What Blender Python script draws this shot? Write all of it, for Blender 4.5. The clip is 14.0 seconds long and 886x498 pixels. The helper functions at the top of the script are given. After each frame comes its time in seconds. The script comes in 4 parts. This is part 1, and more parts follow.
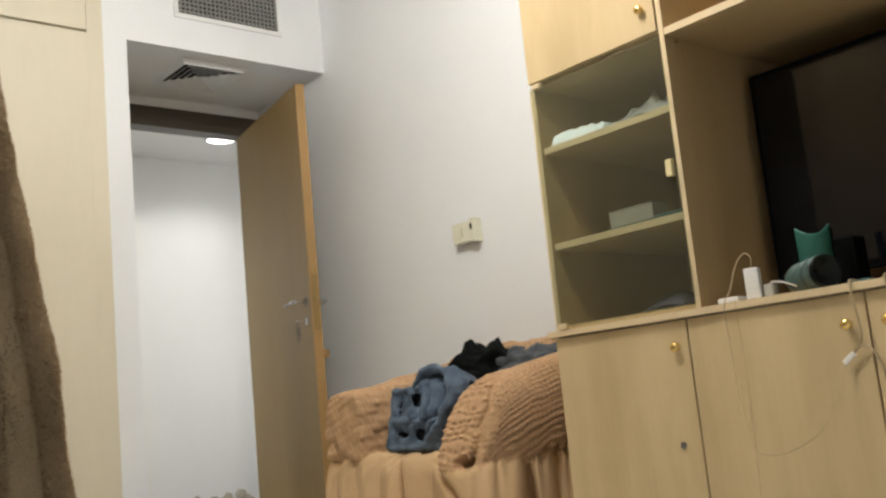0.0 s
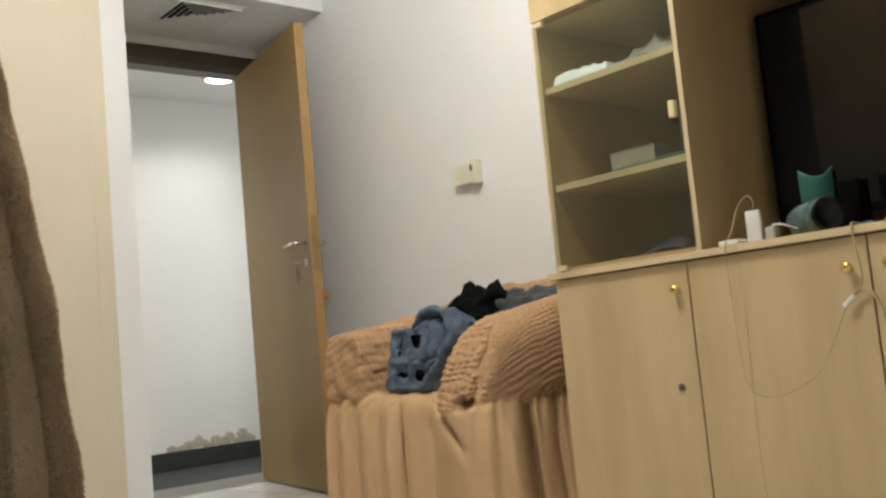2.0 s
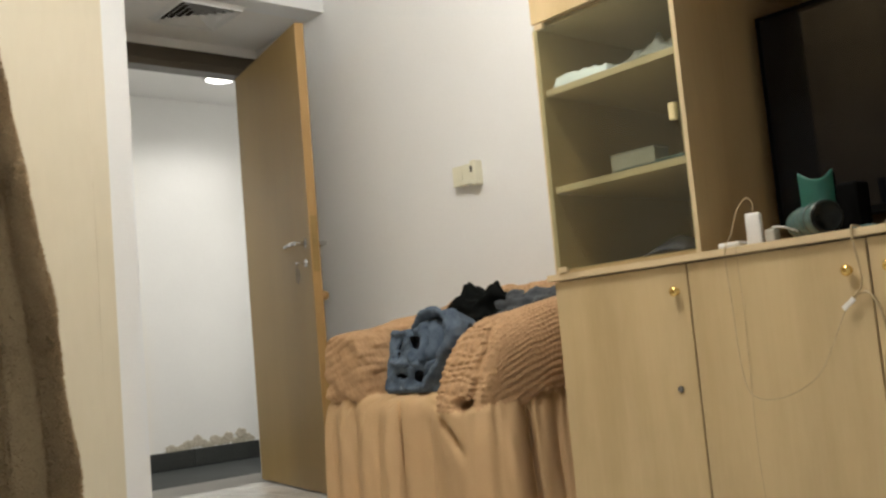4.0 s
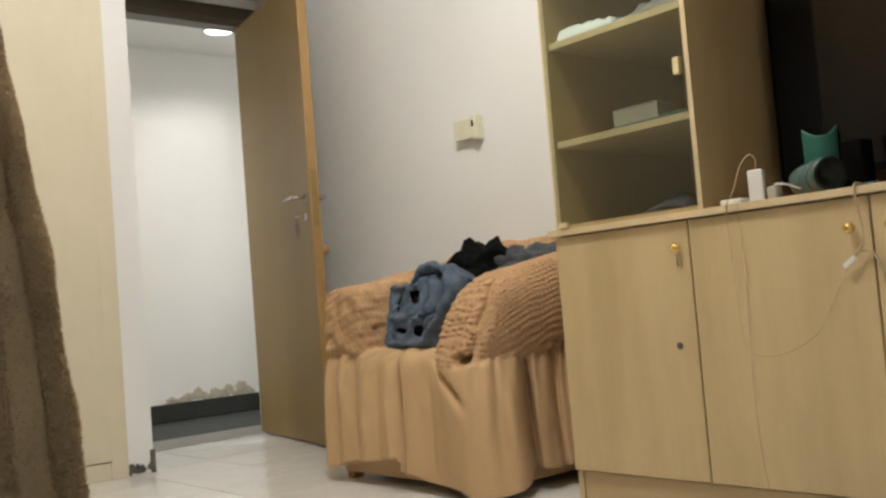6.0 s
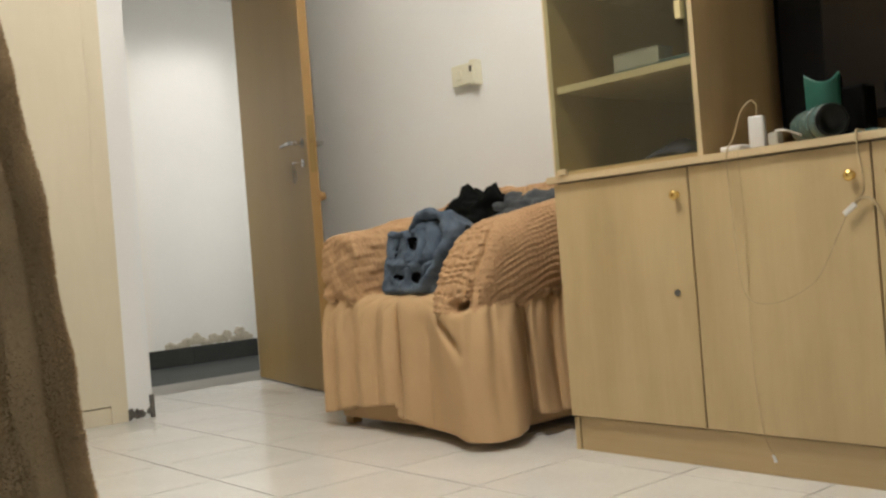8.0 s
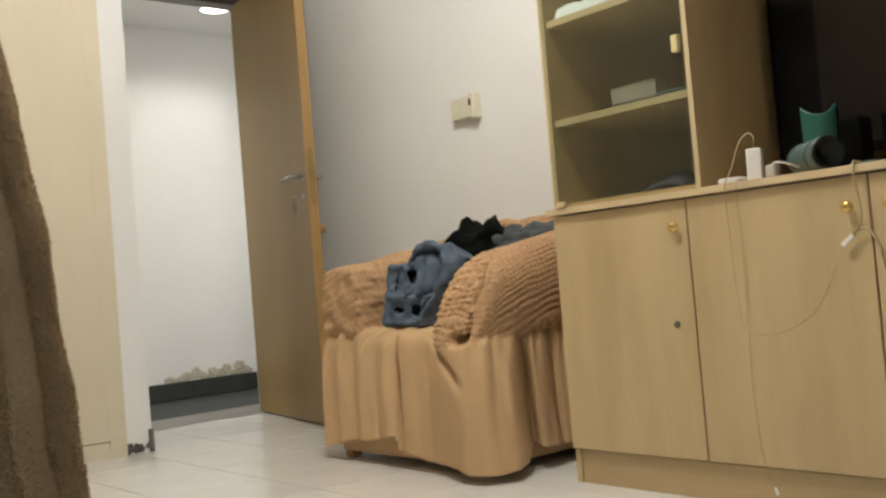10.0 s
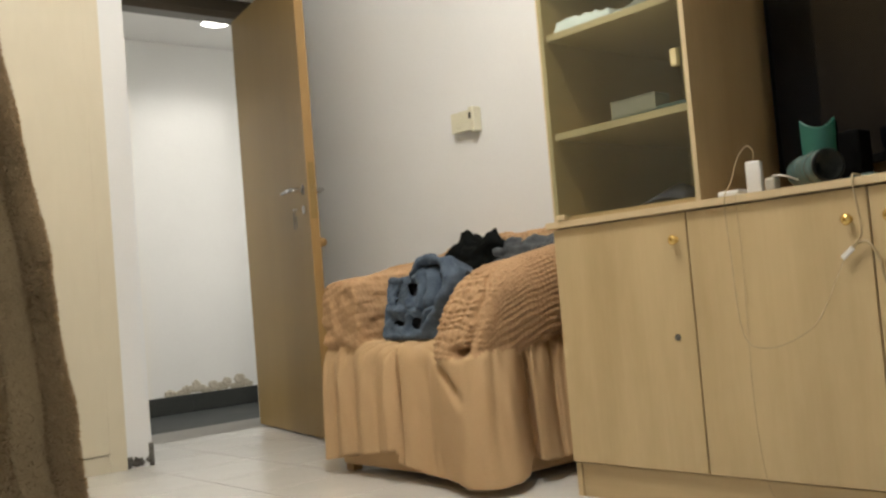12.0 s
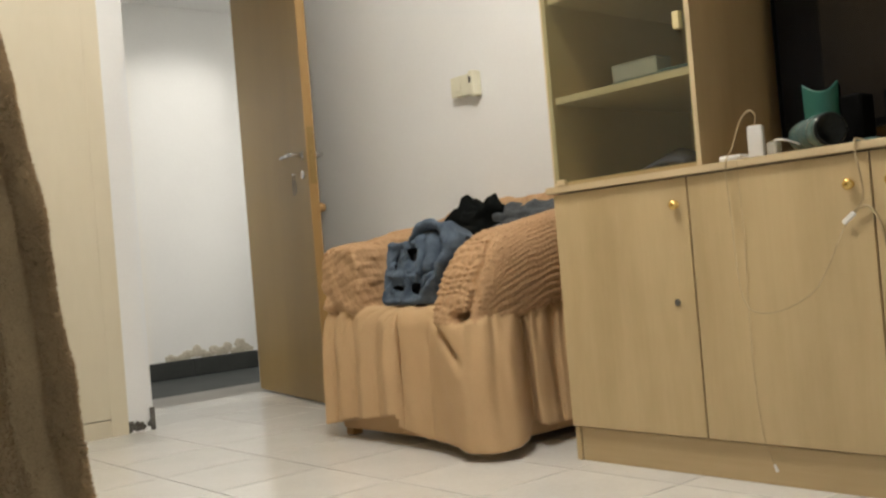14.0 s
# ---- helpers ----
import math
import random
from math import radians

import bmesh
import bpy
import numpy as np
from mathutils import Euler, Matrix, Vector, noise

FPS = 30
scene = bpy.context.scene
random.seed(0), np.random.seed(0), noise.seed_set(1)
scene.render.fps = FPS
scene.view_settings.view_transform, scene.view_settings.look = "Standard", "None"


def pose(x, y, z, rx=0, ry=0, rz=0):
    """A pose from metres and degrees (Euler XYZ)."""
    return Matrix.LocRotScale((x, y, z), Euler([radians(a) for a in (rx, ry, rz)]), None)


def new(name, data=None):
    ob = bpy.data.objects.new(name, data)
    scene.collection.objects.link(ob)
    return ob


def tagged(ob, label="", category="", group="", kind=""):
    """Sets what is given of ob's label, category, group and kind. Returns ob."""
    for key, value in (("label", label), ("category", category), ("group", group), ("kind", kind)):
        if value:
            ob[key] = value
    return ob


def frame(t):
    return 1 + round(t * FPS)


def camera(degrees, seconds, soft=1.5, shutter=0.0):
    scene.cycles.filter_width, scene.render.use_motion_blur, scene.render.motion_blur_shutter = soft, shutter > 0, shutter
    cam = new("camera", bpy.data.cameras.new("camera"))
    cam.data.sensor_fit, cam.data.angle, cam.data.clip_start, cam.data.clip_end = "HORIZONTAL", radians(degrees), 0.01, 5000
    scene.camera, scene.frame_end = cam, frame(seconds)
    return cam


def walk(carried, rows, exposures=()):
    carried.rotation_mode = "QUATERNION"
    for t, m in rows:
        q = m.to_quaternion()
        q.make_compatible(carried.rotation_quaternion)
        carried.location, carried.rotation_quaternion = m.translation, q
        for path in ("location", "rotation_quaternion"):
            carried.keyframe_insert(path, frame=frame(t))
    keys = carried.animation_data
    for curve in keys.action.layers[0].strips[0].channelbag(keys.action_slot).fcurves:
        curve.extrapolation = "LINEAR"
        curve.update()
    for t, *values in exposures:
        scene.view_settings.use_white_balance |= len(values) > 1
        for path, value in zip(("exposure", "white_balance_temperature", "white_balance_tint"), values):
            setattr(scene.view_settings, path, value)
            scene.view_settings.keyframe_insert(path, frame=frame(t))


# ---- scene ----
# The camera stands low in the room and tips slowly down, swinging a little forward as it does.
cam = camera(48.43, 14.0, soft=2.5)
EYE = 0.56
ROWS = [  # seconds, degrees right of +y, degrees up, degrees of lean to the left
    (0, 40.96, 9.07, -5.55), (0.1, 40.98, 9.03, -5.57), (0.2, 40.99, 9.03, -5.58), (0.3, 41.00, 9.05, -5.59), (0.4, 41.02, 9.18, -5.61),
    (0.5, 41.02, 8.88, -5.61), (0.6, 40.90, 7.10, -5.54), (0.7, 40.87, 6.71, -5.51), (0.8, 40.92, 8.05, -5.50), (0.9, 40.95, 8.59, -5.48),
    (1, 40.90, 8.11, -5.44), (1.1, 40.86, 7.25, -5.43), (1.2, 40.83, 6.74, -5.42), (1.3, 40.86, 7.23, -5.43), (1.4, 40.90, 7.97, -5.44),
    (1.5, 40.92, 8.31, -5.46), (1.6, 40.89, 8.26, -5.45), (1.7, 40.83, 7.68, -5.41), (1.8, 40.77, 6.88, -5.37), (1.9, 40.70, 6.02, -5.34),
    (2, 40.65, 5.72, -5.31), (2.1, 40.65, 5.76, -5.31), (2.2, 40.67, 5.99, -5.31), (2.3, 40.67, 6.02, -5.31), (2.4, 40.66, 5.96, -5.30),
    (2.5, 40.66, 6.02, -5.30), (2.6, 40.68, 6.18, -5.31), (2.7, 40.69, 6.43, -5.31), (4.8, 40.67, 5.47, -4.93), (4.9, 40.68, 5.79, -4.94),
    (5, 40.68, 5.69, -4.93), (5.1, 40.61, 4.69, -4.90), (5.2, 40.50, 3.13, -4.86), (5.3, 40.43, 1.99, -4.81), (5.4, 40.41, 1.83, -4.81),
    (5.5, 40.50, 2.99, -4.83), (5.6, 40.58, 4.38, -4.82), (5.7, 40.57, 4.44, -4.78), (5.8, 40.52, 3.96, -4.72), (5.9, 40.49, 3.67, -4.67),
    (6, 40.44, 3.18, -4.61), (6.1, 40.38, 2.20, -4.59), (6.2, 40.36, 1.81, -4.57), (6.3, 40.39, 2.20, -4.58), (6.4, 40.44, 2.89, -4.59),
    (6.5, 40.48, 3.53, -4.61), (6.6, 40.56, 4.59, -4.63), (6.7, 40.59, 5.04, -4.63), (6.8, 40.58, 4.64, -4.61), (6.9, 40.53, 4.02, -4.58),
    (7, 40.48, 3.10, -4.54), (7.1, 40.43, 2.19, -4.53), (7.2, 40.38, 1.23, -4.51), (7.3, 40.34, 0.57, -4.50), (7.4, 40.34, 0.31, -4.50),
    (7.5, 40.35, 0.34, -4.51), (7.6, 40.35, 0.34, -4.51), (7.7, 40.33, 0.08, -4.50), (9.8, 40.44, 1.28, -4.70), (9.9, 40.46, 1.71, -4.71),
    (10, 40.49, 1.97, -4.71), (10.1, 40.50, 2.18, -4.72), (10.2, 40.53, 2.57, -4.71), (10.3, 40.52, 2.48, -4.71), (10.4, 40.47, 1.67, -4.67),
    (10.5, 40.45, 1.34, -4.66), (10.6, 40.45, 1.30, -4.66), (10.7, 40.44, 1.23, -4.66), (10.8, 40.44, 1.22, -4.66), (10.9, 40.44, 1.21, -4.66),
    (11, 40.44, 1.20, -4.66), (11.1, 40.45, 1.29, -4.67), (11.2, 40.45, 1.39, -4.68), (11.3, 40.46, 1.58, -4.70), (11.4, 40.47, 1.71, -4.70),
    (11.5, 40.48, 1.87, -4.72), (11.6, 40.48, 1.97, -4.72), (11.7, 40.49, 2.07, -4.73), (11.8, 40.50, 2.20, -4.75), (11.9, 40.50, 2.40, -4.75),
    (12, 40.53, 2.73, -4.77), (12.1, 40.57, 3.34, -4.76), (12.2, 40.58, 3.54, -4.73), (12.3, 40.54, 2.88, -4.69), (12.4, 40.46, 1.79, -4.64),
    (12.5, 40.42, 1.16, -4.59), (12.6, 40.40, 0.84, -4.60), (12.7, 40.40, 0.85, -4.62), (12.8, 40.41, 0.99, -4.65), (12.9, 40.41, 1.03, -4.66),
    (13, 40.42, 1.15, -4.68), (13.1, 40.43, 1.22, -4.72), (13.2, 40.44, 1.38, -4.74), (13.3, 40.45, 1.50, -4.78), (13.4, 40.45, 1.50, -4.81),
    (13.5, 40.45, 1.49, -4.83), (13.6, 40.44, 1.28, -4.83), (13.7, 40.42, 1.05, -4.81), (13.8, 40.40, 0.87, -4.80), (13.9, 40.39, 0.72, -4.79),
    (14, 40.38, 0.71, -4.78),
]
SWING = 0.0036                           # metres that it comes forward for each degree that it tips down
AHEAD = Vector((0.650, 0.760, 0))
walk(cam, [(t, pose(*(Vector((0, 0, EYE)) + AHEAD * SWING * (6 - up)), 90 + up, 0, -turn) @ pose(0, 0, 0, 0, 0, lean)) for t, turn, up, lean in ROWS],
     exposures=((0, 0.0, 6150, 10), (2.7, 0.0, 6280, 10), (5.5, 0.0, 6400, 10), (14, 0.0, 6450, 10)))

# ---- light ----
world = bpy.data.worlds.new("night")
scene.world = world
world.use_nodes = True
world.node_tree.nodes["Background"].inputs[0].default_value = (0.03, 0.035, 0.05, 1)
world.node_tree.nodes["Background"].inputs[1].default_value = 0.2
scene.view_settings.exposure = 0.0
LAMP_AT = (1.14, 1.60, 2.44)


def lamp(name, kind, where, power, colour):
    data = bpy.data.lights.new(name, kind)
    data.energy, data.color = power, colour
    ob = new(name, data)
    ob.matrix_world = where
    return ob


HALL_LAMPS = (1.20, 2.73, 4.26)           # the middle downlight is real; the outer two are added to even the hall light
for lamp_x, power in zip(HALL_LAMPS, (104, 31, 104)):
    hall_light = lamp("hall_light", "SPOT", pose(lamp_x, 4.99, 2.222), power, (1.0, 0.952, 0.865))
    hall_light.data.spot_size, hall_light.data.spot_blend, hall_light.data.shadow_soft_size = radians(148), 0.8, 0.07


# ---- materials ----
def material(name, colour, rough=0.5, metal=0.0):
    m = bpy.data.materials.new(name)
    m.use_nodes = True
    b = m.node_tree.nodes["Principled BSDF"]
    b.inputs["Base Color"].default_value = (*colour, 1)
    b.inputs["Roughness"].default_value = rough
    b.inputs["Metallic"].default_value = metal
    return m


def node(m, kind, **values):
    n = m.node_tree.nodes.new(kind)
    for key, value in values.items():
        n.inputs[key].default_value = value
    return n


def join(m, a, b):
    m.node_tree.links.new(a, b)


def noise_of(m, scale, stretch=(1, 1, 1), detail=4.0, rough=0.55):
    where = node(m, "ShaderNodeTexCoord")
    turn = node(m, "ShaderNodeMapping", Scale=stretch)
    n = node(m, "ShaderNodeTexNoise", Scale=scale, Detail=detail, Roughness=rough)
    join(m, where.outputs["Object"], turn.inputs["Vector"])
    join(m, turn.outputs["Vector"], n.inputs["Vector"])
    return n.outputs["Fac"]


def ramp(m, fac, stops):
    r = node(m, "ShaderNodeValToRGB")
    join(m, fac, r.inputs["Fac"])
    el = r.color_ramp.elements
    while len(el) < len(stops):
        el.new(0.5)
    for e, (p, c) in zip(el, stops):
        e.position, e.color = p, (*c, 1)
    return r.outputs["Color"]


def blend(m, fac, a, b, how="MIX"):
    n = m.node_tree.nodes.new("ShaderNodeMix")
    n.data_type, n.blend_type = "RGBA", how
    if isinstance(fac, float):
        n.inputs[0].default_value = fac
    else:
        join(m, fac, n.inputs[0])
    join(m, a, n.inputs[6])
    join(m, b, n.inputs[7])
    return n.outputs[2]


def bump(m, fac, strength, distance):
    n = node(m, "ShaderNodeBump", Strength=strength, Distance=distance)
    join(m, fac, n.inputs["Height"])
    join(m, n.outputs["Normal"], m.node_tree.nodes["Principled BSDF"].inputs["Normal"])


def varied(name, dark, light, rough=0.5, scale=3.0, stretch=(1, 1, 1), fine=60.0, fine_stretch=(1, 1, 1), fine_mix=0.3, relief=0.15, depth=0.001, metal=0.0, spread=0.2):
    """A surface with large soft patches and a fine grain, both in true size."""
    m = material(name, light, rough, metal)
    b = m.node_tree.nodes["Principled BSDF"]
    large = ramp(m, noise_of(m, scale, stretch), [(0.5 - spread, dark), (0.5 + spread, light)])
    grain_fac = noise_of(m, fine, fine_stretch, 3.0)
    grain = ramp(m, grain_fac, [(0.3, dark), (0.7, light)])
    join(m, blend(m, fine_mix, large, grain), b.inputs["Base Color"])
    r = node(m, "ShaderNodeMapRange")
    join(m, grain_fac, r.inputs["Value"])
    r.inputs["To Min"].default_value, r.inputs["To Max"].default_value = max(rough - 0.07, 0.02), min(rough + 0.07, 1)
    join(m, r.outputs["Result"], b.inputs["Roughness"])
    bump(m, grain_fac, relief, depth)
    return m


WALL = varied("white_wall_paint", (0.755, 0.775, 0.795), (0.815, 0.835, 0.858), 0.7, 1.3, fine=90, relief=0.25, depth=0.0015)
WALL_HALL = varied("hall_wall_paint", (0.79, 0.79, 0.775), (0.85, 0.85, 0.835), 0.7, 1.6, fine=70, relief=0.2, depth=0.001)
CEILING = varied("ceiling_paint", (0.76, 0.755, 0.74), (0.82, 0.815, 0.80), 0.8, 2, fine=80)
# unseen room ceiling, its paint darkened so that less light bounces back
ROOM_CEILING = varied("low_bounce_ceiling_paint", (0.54, 0.535, 0.51), (0.62, 0.61, 0.585), 0.85, 2, fine=80)
BEECH = varied("beech_laminate", (0.52, 0.395, 0.216), (0.592, 0.462, 0.268), 0.42, 2.5, (3, 3, 0.5), 14, (7, 7, 0.35), 0.28, 0.05, 0.0004)
BEECH_FLAT = varied("beech_laminate_across", (0.455, 0.338, 0.18), (0.53, 0.405, 0.23), 0.42, 2.5, (3, 0.5, 3), 14, (7, 0.35, 7), 0.45, 0.05, 0.0004)
# handled doors: grey smears that run down the laminate
_b = BEECH.node_tree.nodes["Principled BSDF"]
_smear = ramp(BEECH, noise_of(BEECH, 3.2, (1, 1.6, 0.45), 5.0, 0.6), [(0.34, (0.87, 0.865, 0.845)), (0.54, (1, 1, 1))])
join(BEECH, blend(BEECH, 1.0, _b.inputs["Base Color"].links[0].from_socket, _smear, "MULTIPLY"), _b.inputs["Base Color"])
BEECH_EDGE = varied("beech_edge_band", (0.58, 0.46, 0.28), (0.66, 0.535, 0.345), 0.4, 4, fine=30, relief=0.05)
CARCASS = varied("cabinet_board", (0.43, 0.312, 0.158), (0.51, 0.375, 0.197), 0.5, 2.5, (3, 3, 0.5), 14, (7, 7, 0.35), 0.4, 0.05, 0.0004)
# near-black stand-in for the shade inside gaps, ducts and small holes
RECESS_SHADE = material("recess_shade_black", (0.02, 0.016, 0.012), 0.9)
CREAM = varied("cream_wardrobe_paint", (0.61, 0.562, 0.432), (0.68, 0.628, 0.50), 0.45, 1.6, (1, 1, 0.5), 40, (1, 1, 0.2), 0.25, 0.06, 0.0005)
DOOR = varied("brown_door_veneer", (0.228, 0.152, 0.056), (0.305, 0.208, 0.081), 0.42, 2.0, (2, 2, 0.4), 16, (6, 6, 0.3), 0.4, 0.06, 0.0004)
DOOR_EDGE = varied("orange_wood_edge", (0.31, 0.185, 0.064), (0.40, 0.248, 0.095), 0.45, 4, (2, 2, 0.5), 30, (4, 4, 0.3), 0.4, 0.08, 0.0005)
FRAME = varied("dark_frame_wood", (0.036, 0.027, 0.016), (0.066, 0.050, 0.030), 0.4, 4, (0.5, 3, 3), 30, (0.3, 6, 6), 0.4, 0.1, 0.0006)
CHROME = varied("satin_chrome", (0.60, 0.60, 0.60), (0.75, 0.75, 0.75), 0.2, 20, fine=120, relief=0.03, metal=1.0)
GLINTLESS_CHROME = varied("glintless_chrome", (0.30, 0.29, 0.27), (0.42, 0.41, 0.39), 0.22, 20, fine=120, relief=0.03, metal=1.0)
PAD = varied("dark_ear_pad", (0.004, 0.006, 0.006), (0.009, 0.012, 0.012), 0.3, 20, fine=90, relief=0.1)
BRASS = varied("brass", (0.68, 0.46, 0.14), (0.85, 0.62, 0.24), 0.24, 30, fine=150, relief=0.03, metal=1.0)
STONE = varied("threshold_stone", (0.13, 0.125, 0.112), (0.20, 0.19, 0.172), 0.35, 6, fine=60, fine_mix=0.5, relief=0.1)
HALL_FLOOR = varied("hall_floor_stone", (0.026, 0.030, 0.030), (0.054, 0.058, 0.058), 0.7, 5, fine=120, fine_mix=0.5, relief=0.08)
SLATE = varied("black_skirting", (0.018, 0.021, 0.020), (0.042, 0.046, 0.043), 0.45, 6, fine=90, fine_mix=0.5)
PLASTER = varied("flaked_plaster", (0.38, 0.34, 0.26), (0.60, 0.56, 0.47), 0.9, 25, fine=140, fine_mix=0.5, relief=0.8, depth=0.004)
GRIME = varied("grime", (0.03, 0.028, 0.025), (0.20, 0.19, 0.175), 0.85, 30, fine=150, fine_mix=0.5, relief=0.6, depth=0.003)
COVER = varied("peach_cover_cloth", (0.505, 0.34, 0.180), (0.575, 0.40, 0.226), 0.85, 4, fine=260, fine_mix=0.4, relief=0.4, depth=0.0015)
# the cover's peach made darker, with the shade between its crinkles in the colour
RUFFLE = varied("shaded_peach_seersucker", (0.40, 0.248, 0.130), (0.525, 0.338, 0.188), 0.9, 9, fine=110, fine_mix=0.55, relief=0.9, depth=0.004)
# random wash patches, their contrast raised to suggest light and shade on folds
DENIM = varied("washed_denim", (0.035, 0.057, 0.095), (0.135, 0.186, 0.260), 0.85, 26, fine=240, fine_mix=0.35, relief=0.5, depth=0.001)
DENIM_DARK = varied("grey_denim", (0.026, 0.031, 0.038), (0.115, 0.132, 0.152), 0.85, 22, fine=240, fine_mix=0.4, relief=0.5, depth=0.001)
BLACK_CLOTH = varied("black_cloth", (0.002, 0.0028, 0.0028), (0.006, 0.0075, 0.0075), 0.9, 15, fine=200, relief=0.5)
FLEECE = varied("brown_fleece", (0.24, 0.172, 0.092), (0.42, 0.322, 0.192), 0.95, 7, fine=420, fine_mix=0.5, relief=0.25, depth=0.0015)
# fibres of the nap let light through
NAP = varied("fleece_fibre", (0.26, 0.185, 0.105), (0.46, 0.35, 0.215), 0.95, 7, fine=420, fine_mix=0.5, relief=0.0)
_t = NAP.node_tree
_fibre, _half = _t.nodes.new("ShaderNodeBsdfTranslucent"), _t.nodes.new("ShaderNodeMixShader")
_fibre.inputs["Color"].default_value = (0.42, 0.31, 0.19, 1)
_t.links.new(_t.nodes["Principled BSDF"].outputs[0], _half.inputs[1])
_t.links.new(_fibre.outputs[0], _half.inputs[2])
_t.links.new(_half.outputs[0], _t.nodes["Material Output"].inputs["Surface"])
PLASTIC = varied("white_plastic", (0.74, 0.74, 0.73), (0.82, 0.82, 0.81), 0.35, 20, fine=100, relief=0.02)
SWITCH = varied("ivory_switch_plastic", (0.66, 0.65, 0.52), (0.74, 0.73, 0.60), 0.4, 25, fine=100, relief=0.03)
CATCH = varied("yellowed_plastic", (0.62, 0.53, 0.28), (0.70, 0.61, 0.35), 0.4, 25, fine=100, relief=0.03)
# toned close to the beech so the leads hardly stand out against the doors
CABLE = varied("beech_toned_cable", (0.38, 0.29, 0.165), (0.51, 0.41, 0.25), 0.5, 40, fine=160, relief=0.03)
SCREEN = varied("screen_black", (0.0035, 0.0042, 0.0056), (0.0045, 0.0052, 0.0068), 0.06, 3, fine=40, relief=0.0)
BLACK = varied("black_plastic", (0.0025, 0.0025, 0.0025), (0.005, 0.005, 0.005), 0.7, 20, fine=120, relief=0.05)
for _m, _s in ((BLACK, 0.03), (BLACK_CLOTH, 0.1), (SCREEN, 0.30), (DOOR, 0.3), (HALL_FLOOR, 0.2), (PAD, 0.25)):
    _m.node_tree.nodes["Principled BSDF"].inputs["Specular IOR Level"].default_value = _s
TEAL = varied("teal_plastic", (0.008, 0.080, 0.060), (0.013, 0.110, 0.083), 0.4, 20, fine=90, relief=0.05)
TEAL_GREY = varied("grey_teal_rubber", (0.05, 0.095, 0.09), (0.095, 0.15, 0.145), 0.22, 25, fine=120, relief=0.1)
METAL_VENT = varied("grey_grille_paint", (0.22, 0.225, 0.215), (0.30, 0.305, 0.29), 0.5, 20, fine=90)
VENT_WHITE = varied("white_vent_paint", (0.72, 0.73, 0.73), (0.80, 0.81, 0.81), 0.45, 10, fine=60)
CLEAR = varied("milky_clear_plastic", (0.36, 0.35, 0.31), (0.50, 0.49, 0.45), 0.18, 25, fine=100, relief=0.03)
PAPER = varied("white_papers", (0.74, 0.82, 0.91), (0.86, 0.91, 0.96), 0.7, 18, fine=90)
BAG = varied("grey_plastic_bag", (0.16, 0.17, 0.165), (0.33, 0.345, 0.335), 0.4, 30, fine=120, relief=0.5, depth=0.003)
BOX_CARD = varied("pale_box_card", (0.28, 0.275, 0.24), (0.37, 0.365, 0.325), 0.7, 20, fine=90)
BOX_TEAL = varied("dark_teal_box", (0.03, 0.07, 0.075), (0.05, 0.10, 0.105), 0.5, 20, fine=90)
# near-black stand-in for the shade in the creases and openings of the jeans
CREASE_SHADE = varied("crease_shade_black", (0.010, 0.012, 0.020), (0.022, 0.024, 0.036), 0.9, 20, fine=160)
BOX_BLUE = varied("dark_blue_cloth", (0.03, 0.035, 0.06), (0.06, 0.065, 0.10), 0.8, 20, fine=120)
GLOW = material("lamp_glow", (1, 1, 1))
GLOW.node_tree.nodes["Principled BSDF"].inputs["Emission Color"].default_value = (1, 0.95, 0.88, 1)
GLOW.node_tree.nodes["Principled BSDF"].inputs["Emission Strength"].default_value = 6.0
GLOBE = material("lit_opal_globe", (1, 1, 1))
GLOBE.node_tree.nodes["Principled BSDF"].inputs["Emission Color"].default_value = (1.0, 0.93, 0.815, 1)
GLOBE.node_tree.nodes["Principled BSDF"].inputs["Emission Strength"].default_value = 65.0

GLASS = bpy.data.materials.new("smoked_glass")
GLASS.use_nodes = True
_t = GLASS.node_tree
_t.nodes.clear()
_out = _t.nodes.new("ShaderNodeOutputMaterial")
_mix = _t.nodes.new("ShaderNodeMixShader")
_clear = _t.nodes.new("ShaderNodeBsdfTransparent")
_gloss = _t.nodes.new("ShaderNodeBsdfGlossy")
_clear.inputs["Color"].default_value = (0.80, 0.83, 0.78, 1)
_gloss.inputs["Roughness"].default_value = 0.03
_gloss.inputs["Color"].default_value = (0.9, 0.9, 0.9, 1)
_mix.inputs[0].default_value = 0.02
_dust = _t.nodes.new("ShaderNodeBsdfDiffuse")
_dust.inputs["Color"].default_value = (0.62, 0.57, 0.42, 1)
_film = _t.nodes.new("ShaderNodeMixShader")
_film.inputs[0].default_value = 0.035
_t.links.new(_clear.outputs[0], _mix.inputs[1])
_t.links.new(_gloss.outputs[0], _mix.inputs[2])
_t.links.new(_mix.outputs[0], _film.inputs[1])
_t.links.new(_dust.outputs[0], _film.inputs[2])
_t.links.new(_film.outputs[0], _out.inputs[0])

TILE = varied("glazed_floor_tile", (0.72, 0.73, 0.722), (0.81, 0.82, 0.81), 0.14, 7, fine=70, fine_mix=0.4, relief=0.05, depth=0.0006)
_b = TILE.node_tree.nodes["Principled BSDF"]
_info = node(TILE, "ShaderNodeObjectInfo")
_r = node(TILE, "ShaderNodeMapRange")
_r.inputs["To Min"].default_value, _r.inputs["To Max"].default_value = 0.955, 1.02
join(TILE, _info.outputs["Random"], _r.inputs["Value"])
_hs = node(TILE, "ShaderNodeHueSaturation")
join(TILE, _r.outputs["Result"], _hs.inputs["Value"])
join(TILE, _b.inputs["Base Color"].links[0].from_socket, _hs.inputs["Color"])
join(TILE, _hs.outputs["Color"], _b.inputs["Base Color"])
